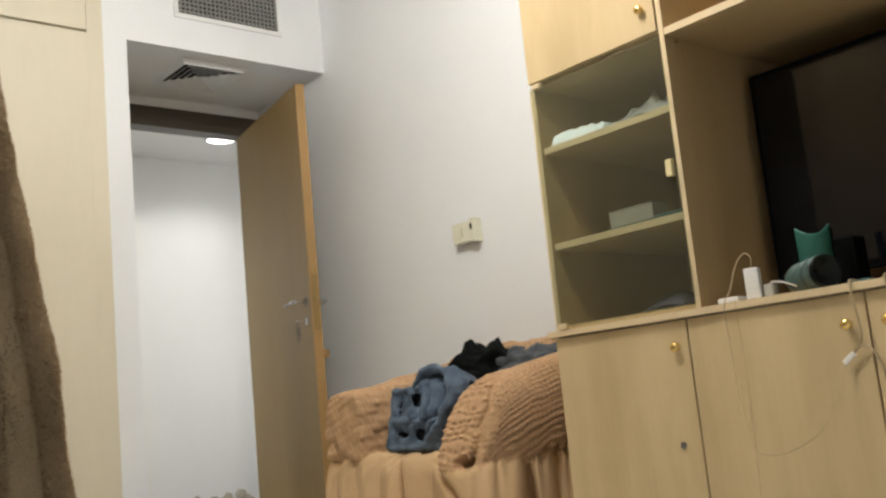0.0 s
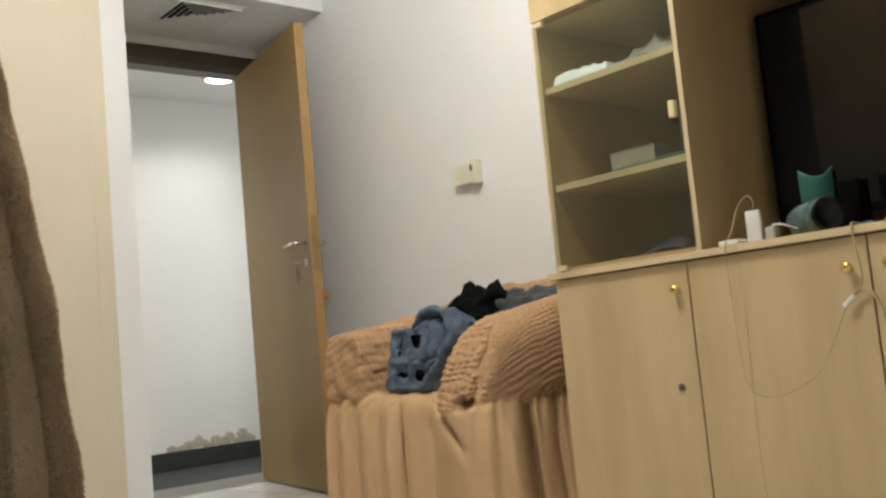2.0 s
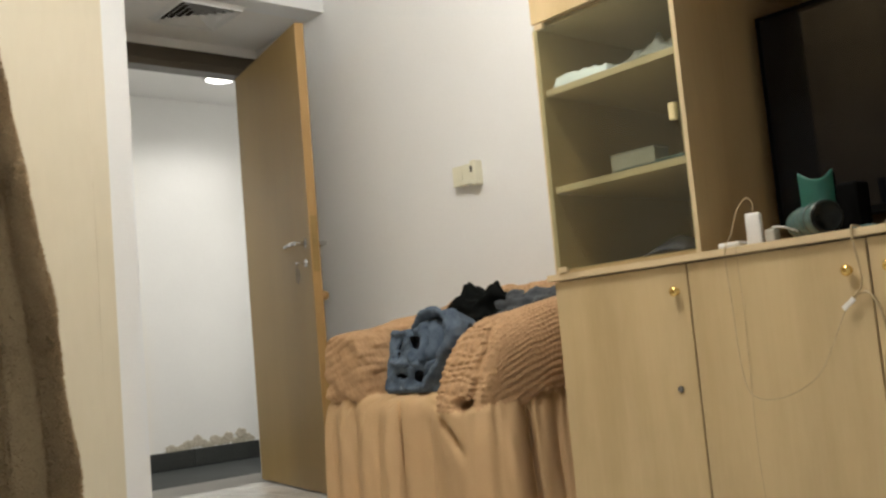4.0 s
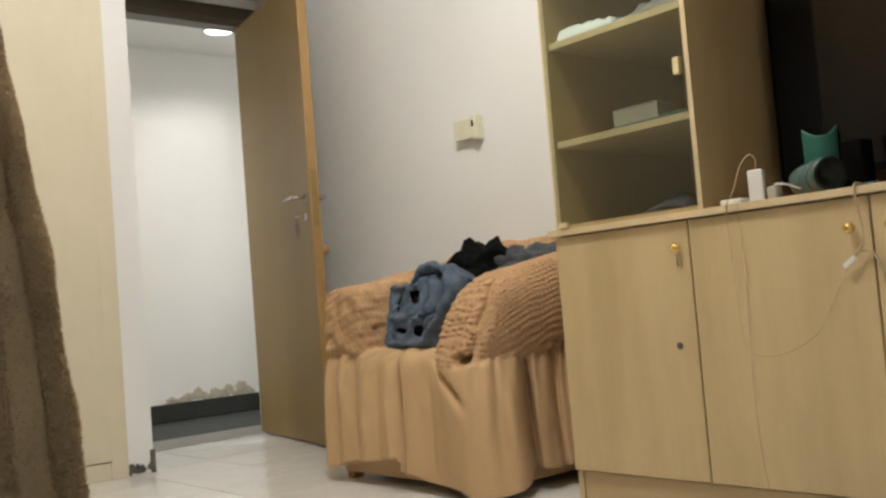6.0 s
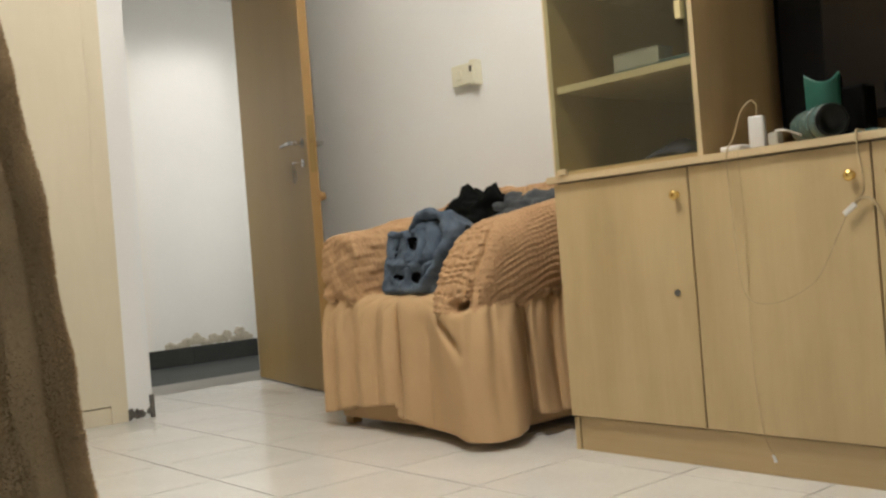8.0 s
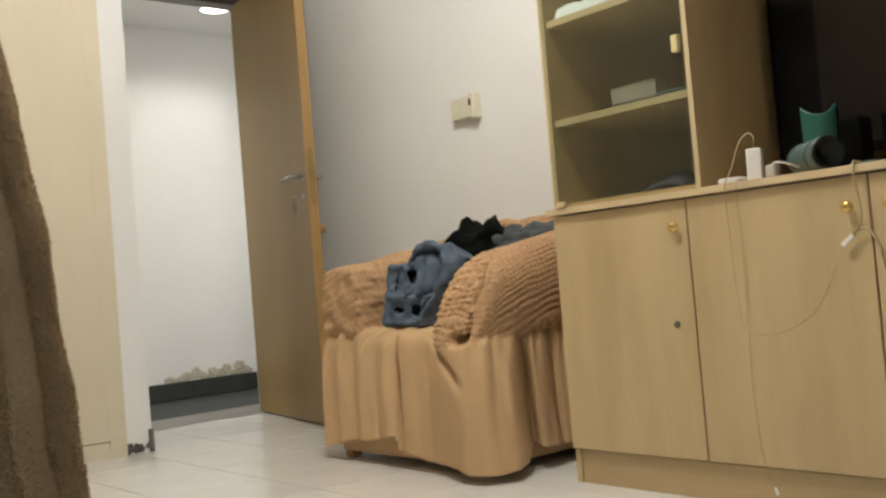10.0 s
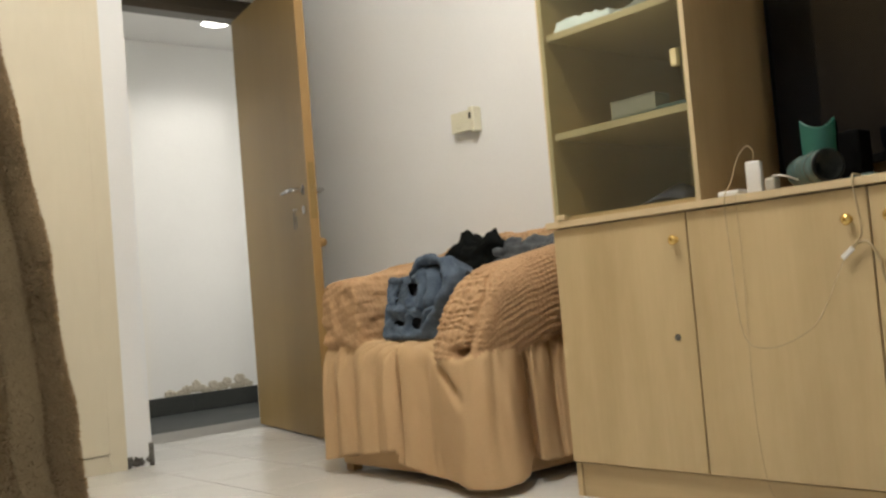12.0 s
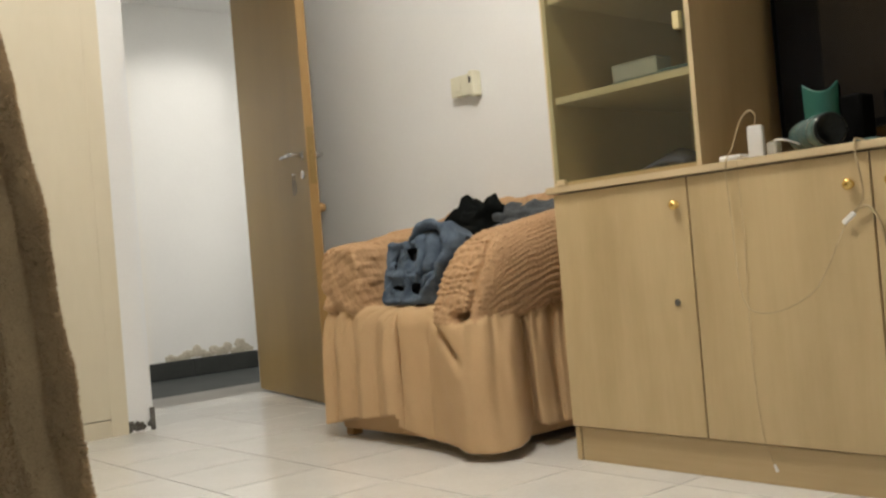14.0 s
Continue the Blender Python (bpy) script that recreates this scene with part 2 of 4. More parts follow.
GROUT = varied("floor_grout", (0.10, 0.095, 0.085), (0.19, 0.18, 0.165), 0.9, 8, fine=90)


# ---- building helpers ----
def mesh_from(name, bm, mat, smooth=False):
    me = bpy.data.meshes.new(name)
    bm.normal_update()
    bm.to_mesh(me)
    bm.free()
    me.materials.append(mat)
    if smooth:
        for p in me.polygons:
            p.use_smooth = True
    return me


def part(name, bm, mat, parent=None, label="", smooth=False, thick=0.0):
    ob = new(name, mesh_from(name, bm, mat, smooth))
    if thick:
        shell = ob.modifiers.new("thickness", "SOLIDIFY")
        shell.thickness, shell.offset = thick, 0.0
    if parent is not None:
        ob.parent = parent
    if label:
        tagged(ob, label)
    return ob


def thing(name, at, label, category, group=""):
    """An Empty at the base of a thing whose parts are given in world metres."""
    ob = new(name)
    ob.empty_display_size = 0.1
    tagged(ob, label, category, group)
    ob["at"] = at
    return ob


def structure(ob, label, category):
    return tagged(ob, label, category, kind="structure")


def box(x0, x1, y0, y1, z0, z1, bevel=0.0, bm=None, segs=2):
    own = bmesh.new()
    m = Matrix.LocRotScale(((x0 + x1) / 2, (y0 + y1) / 2, (z0 + z1) / 2), None, (abs(x1 - x0), abs(y1 - y0), abs(z1 - z0)))
    bmesh.ops.create_cube(own, size=1, matrix=m)
    if bevel > 0:
        bmesh.ops.bevel(own, geom=own.edges[:], offset=bevel, segments=segs, affect="EDGES", profile=0.5)
    return merged(own, bm)


def merged(own, bm):
    if bm is None:
        return own
    me = bpy.data.meshes.new("tmp")
    own.to_mesh(me)
    own.free()
    bm.from_mesh(me)
    bpy.data.meshes.remove(me)
    return bm


def tube(points, radius, sides=8, bm=None, closed=False):
    """A round bar along points; radius a number or one per point."""
    own = bmesh.new()
    pts = [Vector(p) for p in points]
    n = len(pts)
    rad = [radius] * n if isinstance(radius, (int, float)) else radius
    rings = []
    side = None
    for i, p in enumerate(pts):
        a = pts[(i - 1) % n] if closed or i > 0 else p
        b = pts[(i + 1) % n] if closed or i < n - 1 else p
        d = (b - a).normalized()
        if side is None:
            side = d.orthogonal().normalized()
        side = (side - d * side.dot(d)).normalized()
        up = d.cross(side)
        rings.append([own.verts.new(p + rad[i] * (math.cos(k * 2 * math.pi / sides) * side + math.sin(k * 2 * math.pi / sides) * up)) for k in range(sides)])
    for i in range(n if closed else n - 1):
        a, b = rings[i], rings[(i + 1) % n]
        for k in range(sides):
            own.faces.new((a[k], a[(k + 1) % sides], b[(k + 1) % sides], b[k]))
    if not closed:
        own.faces.new(rings[0][::-1])
        own.faces.new(rings[-1])
    return merged(own, bm)


def smooth_path(points, steps=6):
    pts = [Vector(p) for p in points]
    out = []
    for i in range(len(pts) - 1):
        a, b, c, d = pts[max(i - 1, 0)], pts[i], pts[i + 1], pts[min(i + 2, len(pts) - 1)]
        for k in range(steps):
            t = k / steps
            out.append(0.5 * (2 * b + (c - a) * t + (2 * a - 5 * b + 4 * c - d) * t * t + (3 * b - a - 3 * c + d) * t ** 3))
    out.append(pts[-1])
    return out


def lathe(profile, where, sides=24, bm=None):
    """Turns (radius, height) rows round the z axis of the pose `where`."""
    own = bmesh.new()
    rings = []
    for r, h in profile:
        if r < 1e-6:
            rings.append([own.verts.new(where @ Vector((0, 0, h)))])
        else:
            rings.append([own.verts.new(where @ Vector((r * math.cos(k * 2 * math.pi / sides), r * math.sin(k * 2 * math.pi / sides), h))) for k in range(sides)])
    for a, b in zip(rings, rings[1:]):
        for k in range(sides):
            q = [a[k % len(a)], a[(k + 1) % len(a)], b[(k + 1) % len(b)], b[k % len(b)]]
            q = list(dict.fromkeys(q))
            if len(q) > 2:
                own.faces.new(q)
    bmesh.ops.recalc_face_normals(own, faces=own.faces[:])
    return merged(own, bm)


def sheet(fn, nu, nv, bm=None, wrap=False):
    """A cloth or shell from fn(u, v) -> place, u and v from 0 to 1."""
    own = bmesh.new()
    grid = [[own.verts.new(fn(i / nu, j / nv)) for j in range(nv + 1)] for i in range(nu if wrap else nu + 1)]
    for i in range(nu):
        a, b = grid[i], grid[(i + 1) % len(grid)]
        for j in range(nv):
            own.faces.new((a[j], b[j], b[j + 1], a[j + 1]))
    return merged(own, bm)


def surface_net(d, start, h):
    """The skin of a solid given by distances d on a grid: places and four-cornered faces."""
    lo = np.minimum.reduce([d[i:d.shape[0] - 1 + i, j:d.shape[1] - 1 + j, k:d.shape[2] - 1 + k] for i in (0, 1) for j in (0, 1) for k in (0, 1)])
    hi = np.maximum.reduce([d[i:d.shape[0] - 1 + i, j:d.shape[1] - 1 + j, k:d.shape[2] - 1 + k] for i in (0, 1) for j in (0, 1) for k in (0, 1)])
    cells = np.argwhere((lo < 0) & (hi >= 0))
    index = -np.ones(lo.shape, int)
    index[tuple(cells.T)] = np.arange(len(cells))
    total, count = np.zeros((len(cells), 3)), np.zeros((len(cells), 1))
    ends = [(i, j, k) for i in (0, 1) for j in (0, 1) for k in (0, 1)]
    for p in ends:
        for axis in range(3):
            if p[axis]:
                continue
            q = list(p)
            q[axis] = 1
            a, b = d[tuple((cells + p).T)], d[tuple((cells + q).T)]
            cross = (a < 0) != (b < 0)
            t = np.where(cross, a / np.where(cross, a - b, 1), 0)[:, None]
            total += np.where(cross[:, None], np.array(p) + t * (np.array(q) - np.array(p)), 0)
            count += cross[:, None]
    places = (cells + total / np.maximum(count, 1)) * h + np.array(start)
    faces = []
    for axis in range(3):
        b, c = (axis + 1) % 3, (axis + 2) % 3
        a0 = np.take(d, range(d.shape[axis] - 1), axis) < 0
        a1 = np.take(d, range(1, d.shape[axis]), axis) < 0
        e = np.argwhere(a0 != a1)
        e = e[(e[:, b] > 0) & (e[:, c] > 0) & (e[:, b] < d.shape[b] - 1) & (e[:, c] < d.shape[c] - 1)]
        quad = []
        for sb, sc in ((1, 1), (0, 1), (0, 0), (1, 0)):
            w = e.copy()
            w[:, b] -= sb
            w[:, c] -= sc
            quad.append(index[tuple(w.T)])
        quad = np.stack(quad, 1)
        flip = ~a0[tuple(e.T)]
        quad[flip] = quad[flip][:, ::-1]
        faces.append(quad)
    return places, np.concatenate(faces)


def rounded(*parts, r=0.03):
    """The solid where all of the given solids meet, its edges rounded."""
    d = parts[0]
    for e in parts[1:]:
        k = np.maximum(r - np.abs(d - e), 0) / r
        d = np.maximum(d, e) + k * k * r / 4
    return d


def melted(d, e, r=0.03):
    """Two solids joined with a soft seam."""
    k = np.maximum(r - np.abs(d - e), 0) / r
    return np.minimum(d, e) - k * k * r / 4


def np_swell(x, a, b):
    t = np.clip((x - a) / (b - a), 0, 1)
    return t * t * (3 - 2 * t)


def np_lumps(x, y, z, scale, seed, n=7):
    """Cheap soft noise for grids: a sum of waves in chance directions."""
    rng = random.Random(seed)
    total = 0
    for _ in range(n):
        v = Vector((rng.gauss(0, 1), rng.gauss(0, 1), rng.gauss(0, 1))) * scale
        total = total + np.sin(v.x * x + v.y * y + v.z * z + rng.random() * 6.3)
    return total / math.sqrt(n)


def swell(x, a, b):
    """0 below a, 1 above b, smooth between."""
    t = min(max((x - a) / (b - a), 0), 1)
    return t * t * (3 - 2 * t)


def rough_noise(x, y, z, s):
    return noise.noise(Vector((x * s, y * s, z * s)))


# ---- the large structure ----
XW, YB, ZL = 2.586, 3.721, 2.184        # long wall, beam face, underside of the beam
ZC = 2.75                                # room ceiling
X0, Y0 = -1.6, -1.8                      # walls behind the camera
YF, YH, ZH = 4.36, 5.54, 2.232           # door frame, hall wall, hall ceiling

structure(part("wall_east", box(XW, XW + 0.15, Y0, YF + 0.12, 0, ZC), WALL), "plain white painted wall behind the armchair and wall unit", "wall")
structure(part("wall_south", box(X0, XW, Y0 - 0.15, Y0, 0, ZC), WALL), "plain white painted wall closing the room", "wall")
structure(part("wall_west", box(X0 - 0.15, X0, Y0 - 0.15, YF + 0.12, 0, ZC), WALL), "plain white painted side wall of the room", "wall")
structure(part("ceiling", box(X0, XW, Y0, YB, ZC, ZC + 0.1), ROOM_CEILING), "plain white painted room ceiling, unseen, darkened to cut bounced light", "ceiling")

bm = bmesh.new()
box(1.611, XW, YB, YB + 0.14, ZL, ZC, bm=bm)
structure(part("beam", bm, WALL), "white painted beam over the door recess with a grille", "beam")
bm = bmesh.new()
box(1.482, 1.611, YB, YF + 0.12, 0, ZC, bm=bm)
structure(part("pier", bm, WALL), "white painted wall end with a broken foot beside the doorway", "wall")
structure(part("recess_ceiling", box(1.611, XW, YB + 0.14, YF - 0.001, ZL, ZL + 0.1), CEILING), "flat white ceiling of the door recess", "ceiling")
structure(part("wall_north", box(X0, 1.482, YB + 0.55, YB + 0.70, 0, ZC), WALL), "plain wall behind the built-in wardrobe", "wall")

# hall behind the doorway
structure(part("hall_wall", box(0.6, 5.2, YH, YH + 0.15, 0, ZH), WALL_HALL), "white painted hall wall with flaking plaster low down", "wall")
structure(part("hall_ceiling", box(0.6, 5.2, YF + 0.24, YH, ZH, ZH + 0.1), CEILING), "flat white hall ceiling with a round downlight", "ceiling")
bm = box(0.6, 1.611, YF + 0.12, YF + 0.24, 0, ZH)
box(XW, 5.2, YF + 0.12, YF + 0.24, 0, ZH, bm=bm)
box(1.611, XW, YF + 0.0, YF + 0.235, 2.1405, ZH + 0.05, bm=bm)
structure(part("hall_inner_wall", bm, WALL_HALL), "white hall wall either side of the doorway", "wall")
bm = box(0.45, 0.6, YF + 0.12, YH + 0.15, 0, ZH)
box(5.2, 5.35, YF + 0.12, YH + 0.15, 0, ZH, bm=bm)
structure(part("hall_end_wall", bm, WALL_HALL), "plain white walls closing the hall", "wall")
structure(part("hall_floor", box(0.6, 5.2, 4.70, YH, -0.06, -0.004), HALL_FLOOR), "dark grey polished stone hall floor", "floor")
structure(part("threshold", box(0.6, 5.2, 4.30, 4.70, -0.06, -0.002, 0.001), STONE), "light grey stone threshold strip in the doorway", "threshold")

baseboard = new("baseboard")
structure(baseboard, "black stone skirting along the hall wall", "baseboard")
for i, (a, b) in enumerate(((0.62, 1.42), (1.424, 2.028), (2.032, 2.668), (2.672, 3.47), (3.474, 4.30), (4.304, 5.19))):
    part("board", box(a, b, YH - 0.013, YH, 0, 0.102, 0.002), SLATE, baseboard)


def flake(cx, cz, r, seed, y, depth=0.006, flat=0.6):
    own = bmesh.new()
    rng = random.Random(seed)
    n = 14
    ring = [own.verts.new((cx + r * (1 + 0.45 * (rng.random() - 0.5)) * math.cos(k * 2 * math.pi / n), y, cz + flat * r * (1 + 0.6 * (rng.random() - 0.5)) * math.sin(k * 2 * math.pi / n))) for k in range(n)]
    inner = [own.verts.new((cx + (v.co.x - cx) * 0.72, y - depth * (0.5 + rng.random()), cz + (v.co.z - cz) * 0.72)) for v in ring]
    mid = own.verts.new((cx, y - depth * 0.5, cz))
    for k in range(n):
        own.faces.new((ring[k], ring[(k + 1) % n], inner[(k + 1) % n], inner[k]))
        own.faces.new((inner[k], inner[(k + 1) % n], mid))
    bmesh.ops.recalc_face_normals(own, faces=own.faces[:])
    return own


# flaking plaster over the skirting
bm = bmesh.new()
rng = random.Random(4)
for k in range(30):
    x = 2.50 + 0.56 * rng.random()
    merged(flake(x, 0.112 + 0.022 * rng.random(), 0.022 + 0.02 * rng.random(), k, YH - 0.0005 * k / 4, 0.003), bm)
for k, (x, z, r) in enumerate(((2.70, 0.150, 0.034), (2.81, 0.142, 0.03), (2.90, 0.146, 0.032), (2.99, 0.158, 0.036), (2.63, 0.130, 0.03), (2.52, 0.118, 0.028))):
    merged(flake(x, z, r, 60 + k, YH - 0.003 - 0.0004 * k, 0.004, 0.85), bm)
structure(part("plaster_flakes", bm, PLASTER), "flaking beige plaster above the black skirting", "plaster")

# broken foot of the pier
bm = box(1.476, 1.494, YB - 0.012, YB - 0.0005, 0, 0.085, 0.003)
box(1.598, 1.616, YB - 0.010, YB + 0.10, 0, 0.088, 0.003, bm=bm)
for k in range(9):
    merged(flake(1.50 + 0.10 * rng.random(), 0.012 + 0.035 * rng.random(), 0.012 + 0.014 * rng.random(), 90 + k, YB - 0.001 - 0.0004 * k, 0.004, 0.8), bm)
structure(part("pier_skirting", bm, GRIME), "broken dark skirting remains at the wall end", "baseboard")

# door frame
frame_ob = new("door_frame")
structure(frame_ob, "dark brown wooden door frame in the recess", "door frame")
part("head", box(1.611, XW, YF, YF + 0.12, 2.045, 2.14, 0.004), FRAME, frame_ob)
part("head_moulding", box(1.64, 2.54, YF - 0.012, YF - 0.001, 2.035, 2.07, 0.004), FRAME, frame_ob)
part("jamb", box(1.611, 1.66, YF, YF + 0.12, 0, 2.044, 0.004), FRAME, frame_ob)
part("jamb", box(2.540, XW - 0.001, YF, YF + 0.12, 0, 2.044, 0.004), FRAME, frame_ob)


# ---- door, standing open into the room ----
def make_door():
    d = new("door_1")
    structure(d, "brown veneered wooden door standing open with lever handle and keys", "door")
    hinge, edge = Vector((2.448, 4.352, 0)), Vector((2.272, 3.496, 0))
    along = (edge - hinge).normalized()
    width = (edge - hinge).length
    across = Vector((-along.y, along.x, 0))          # towards the long wall
    m = Matrix.Translation(hinge) @ Matrix((along, across, Vector((0, 0, 1)))).transposed().to_4x4()
    d.matrix_world = m

    def leaf(x0, x1, y0, y1, z0, z1, b=0.0):
        return box(x0, x1, y0, y1, z0, z1, b)
    part("leaf", leaf(0, width - 0.004, 0, 0.040, 0.008, 2.016, 0.0015), DOOR, d)
    part("edge_strip", leaf(width - 0.004, width, -0.0005, 0.0405, 0.008, 2.016, 0.001), DOOR_EDGE, d, "orange-brown bare wood door edge")
    part("lock_plate", leaf(width, width + 0.002, 0.006, 0.034, 0.93, 1.17, 0.0008), DOOR, d, "dull brown lock plate")
    part("latch_bolt", leaf(width + 0.002, width + 0.012, 0.014, 0.026, 1.05, 1.075, 0.002), DOOR, d)
    for sgn, y in ((-1, 0.0), (1, 0.04)):
        bm = lathe([(0, 0), (0.024, 0), (0.024, 0.006), (0.02, 0.009), (0, 0.009)], pose(width - 0.06, y, 1.06, 90 * -sgn * -1, 0, 0), 20)
        rose = part("rose", bm, CHROME, d, smooth=True)
        tip = [(width - 0.06, y + sgn * 0.004, 1.06), (width - 0.06, y + sgn * 0.04, 1.06), (width - 0.065, y + sgn * 0.05, 1.06), (width - 0.085, y + sgn * 0.054, 1.06), (width - 0.17, y + sgn * 0.054, 1.058), (width - 0.18, y + sgn * 0.048, 1.058)]
        # brighter chrome on the neck paints the lamp's glint; the end is darkened
        lever = part("lever_handle", tube(smooth_path(tip[:4] + [(width - 0.105, y + sgn * 0.054, 1.0595)], 4), 0.0092, 10), CHROME, d, "lever neck in brighter chrome that paints a lamp glint", True)
        part("grip", tube(smooth_path([(width - 0.104, y + sgn * 0.054, 1.0595)] + tip[4:], 4), 0.0078, 10), GLINTLESS_CHROME, lever, "lever end in chrome darkened beside the painted glint", True)
    bm = lathe([(0, 0), (0.019, 0), (0.018, 0.005), (0, 0.006)], pose(width - 0.06, 0, 0.975, 90, 0, 0), 18)
    part("keyhole_rose", bm, CHROME, d, smooth=True)
    bm = box(width - 0.064, width - 0.056, -0.03, -0.004, 0.973, 0.977, 0.001)
    box(width - 0.068, width - 0.052, -0.05, -0.028, 0.972, 0.978, 0.0015, bm)
    part("key", bm, CHROME, d)
    ring = [(width - 0.06 + 0.013 * math.sin(a), -0.045 + 0.003 * math.cos(a), 0.962 + 0.014 * math.cos(a)) for a in [k * 0.3927 for k in range(16)]]
    part("key_ring", tube(ring, 0.0012, 6, closed=True), GRIME, d)
    for k, (dx, ln) in enumerate(((-0.018, 0.055), (-0.008, 0.062), (0.004, 0.05))):
        part("key", box(width - 0.060 + dx, width - 0.054 + dx, -0.046 + 0.003 * k, -0.044 + 0.003 * k, 0.948 - ln, 0.95, 0.0008), GRIME, d)
    part("bumper", lathe([(0, 0), (0.02, 0), (0.022, 0.015), (0.016, 0.032), (0, 0.034)], pose(width - 0.03, 0.04, 0.83, -90, 0, 0), 16), DOOR_EDGE, d, "small brown stop on the door", True)
    return d


make_door()


# ---- grille in the beam and diffuser in the recess ceiling ----
def make_grille():
    x0, x1, z0, z1 = 1.850, 2.342, 2.347, 2.68
    g = thing("wall_vent", (2.1, YB, z0), "grey egg-crate air grille in the white beam", "vent")
    bm = bmesh.new()
    for a in ((x0 - 0.022, x1 + 0.022, z0 - 0.022, z0), (x0 - 0.022, x1 + 0.022, z1, z1 + 0.022), (x0 - 0.022, x0, z0, z1), (x1, x1 + 0.022, z0, z1)):
        box(a[0], a[1], YB - 0.008, YB - 0.0005, a[2], a[3], 0.002, bm)
    part("frame", bm, VENT_WHITE, g, "white painted metal frame")
    part("backing", box(x0, x1, YB - 0.003, YB - 0.001, z0, z1), RECESS_SHADE, g, "near-black sheet painting the shade behind the grille")
    up = mesh_from("slat", box(-0.0026, 0.0026, -0.012, -0.003, 0, z1 - z0), METAL_VENT)
    n = 24
    for k in range(n):
        s = new("slat", up)
        s.parent, s.location = g, (x0 + (k + 0.5) * (x1 - x0) / n, YB, z0)
    flat = mesh_from("slat", box(0, x1 - x0, -0.011, -0.003, -0.0026, 0.0026), METAL_VENT)
    for k in range(16):
        s = new("slat", flat)
        s.parent, s.location = g, (x0, YB, z0 + (k + 0.5) * (z1 - z0) / 16)


def make_diffuser():
    cx, cy, half = 2.066, 3.975, 0.168
    g = thing("ceiling_vent", (cx, cy, ZL), "square white four-way air diffuser in the recess ceiling", "vent")
    part("backing", box(cx - half + 0.01, cx + half - 0.01, cy - half + 0.01, cy + half - 0.01, ZL - 0.004, ZL - 0.001), RECESS_SHADE, g, "near-black sheet painting the shade in the duct opening")

    def ring(a, b, za, zb, t):
        own = bmesh.new()
        rows = []
        for r, z in ((a, za), (b, zb), (b - t, zb), (a - t, za)):
            rows.append([own.verts.new((cx + sx * r, cy + sy * r, z)) for sx, sy in ((-1, -1), (1, -1), (1, 1), (-1, 1))])
        for i in range(4):
            p, q = rows[i], rows[(i + 1) % 4]
            for k in range(4):
                own.faces.new((p[k], p[(k + 1) % 4], q[(k + 1) % 4], q[k]))
        bmesh.ops.recalc_face_normals(own, faces=own.faces[:])
        return own
    part("frame", ring(half - 0.024, half, ZL - 0.020, ZL - 0.002, 0.005), VENT_WHITE, g)
    for k in range(5):
        r = half - 0.035 - 0.028 * k
        part("louvre", ring(r, r + 0.020, ZL - 0.006, ZL - 0.024, 0.003), VENT_WHITE, g)


make_grille()
make_diffuser()


# ---- lamps ----
def make_lamps():
    c = Vector(LAMP_AT)
    g = thing("ceiling_lamp", (c.x, c.y, ZC), "lit opal globe lamp on a short ceiling stem", "lamp")
    part("base_plate", lathe([(0, 0), (0.06, 0), (0.06, -0.02), (0.05, -0.028), (0.012, -0.03), (0.012, c.z + 0.195 - ZC), (0, c.z + 0.195 - ZC)], pose(c.x, c.y, ZC), 24), VENT_WHITE, g)
    part("globe", lathe([(0.2 * math.sin(k * math.pi / 18), 0.2 * math.cos(k * math.pi / 18)) for k in range(19)], pose(*c), 32), GLOBE, g, "glowing opal glass globe", True)
    # fittings for all three lights, the outer two added out of view
    for at in HALL_LAMPS:
        d = thing("downlight", (at, 5.03, ZH), "round recessed downlight in the hall ceiling, lit; the outer two are added unseen", "lamp", "downlights in the hall")
        part("trim_ring", lathe([(0.082, 0.0), (0.098, -0.002), (0.096, -0.008), (0.082, -0.008)], pose(at, 5.03, ZH), 32), VENT_WHITE, d, smooth=True)
        part("diffuser", lathe([(0.0, -0.004), (0.081, -0.004)], pose(at, 5.03, ZH), 32), GLOW, d, "glowing white lens")


make_lamps()


# ---- built-in wardrobe ----
def make_wardrobe():
    y = 3.707
    w = thing("wardrobe", (0.5, y, 0), "cream painted built-in wardrobe with plain tall doors", "wardrobe")
    part("carcass", box(X0 + 0.002, 1.479, y + 0.022, YB + 0.545, 0.0, ZC - 0.002), CREAM, w)
    part("plinth", box(X0 + 0.002, 1.440, y + 0.004, y + 0.021, 0.0, 0.064), CREAM, w)
    part("pilaster", box(1.4400, 1.505, y - 0.0004, y + 0.0165, 0.0, ZC - 0.002, 0.0004), CREAM, w)
    x = 1.440
    while x > X0 + 0.3:
        a = max(x - 0.56, X0 + 0.004)
        part("door", box(a + 0.0010, x, y, y + 0.020, 0.069, 2.178, 0.0005), CREAM, w)
        part("upper_door", box(a + 0.0015, x - 0.0005, y, y + 0.020, 2.190, ZC - 0.01, 0.003), CREAM, w)
        x = a


make_wardrobe()


# ---- wall unit ----
XF = 1.959                                # faces of the lower doors
YL, YS, YS2, YS3 = 1.831, 1.402, 0.960, 0.508
YE = 0.05                                 # far end of the unit
ZT = 0.732                                # top of the worktop
XB = XW - 0.004                           # backs


def knob(parent, y, z, x):
    prof = [(0, 0), (0.0085, 0), (0.0080, 0.0016), (0.0058, 0.0030), (0.0050, 0.0060), (0.0056, 0.0085), (0.0098, 0.0105), (0.0120, 0.0125), (0.0122, 0.0140), (0.0112, 0.0162), (0.0085, 0.0190), (0.0045, 0.0208), (0, 0.0212)]
    part("knob", lathe(prof, pose(x, y, z, 0, -90, 0), 20), BRASS, parent, "small polished brass knob", True)


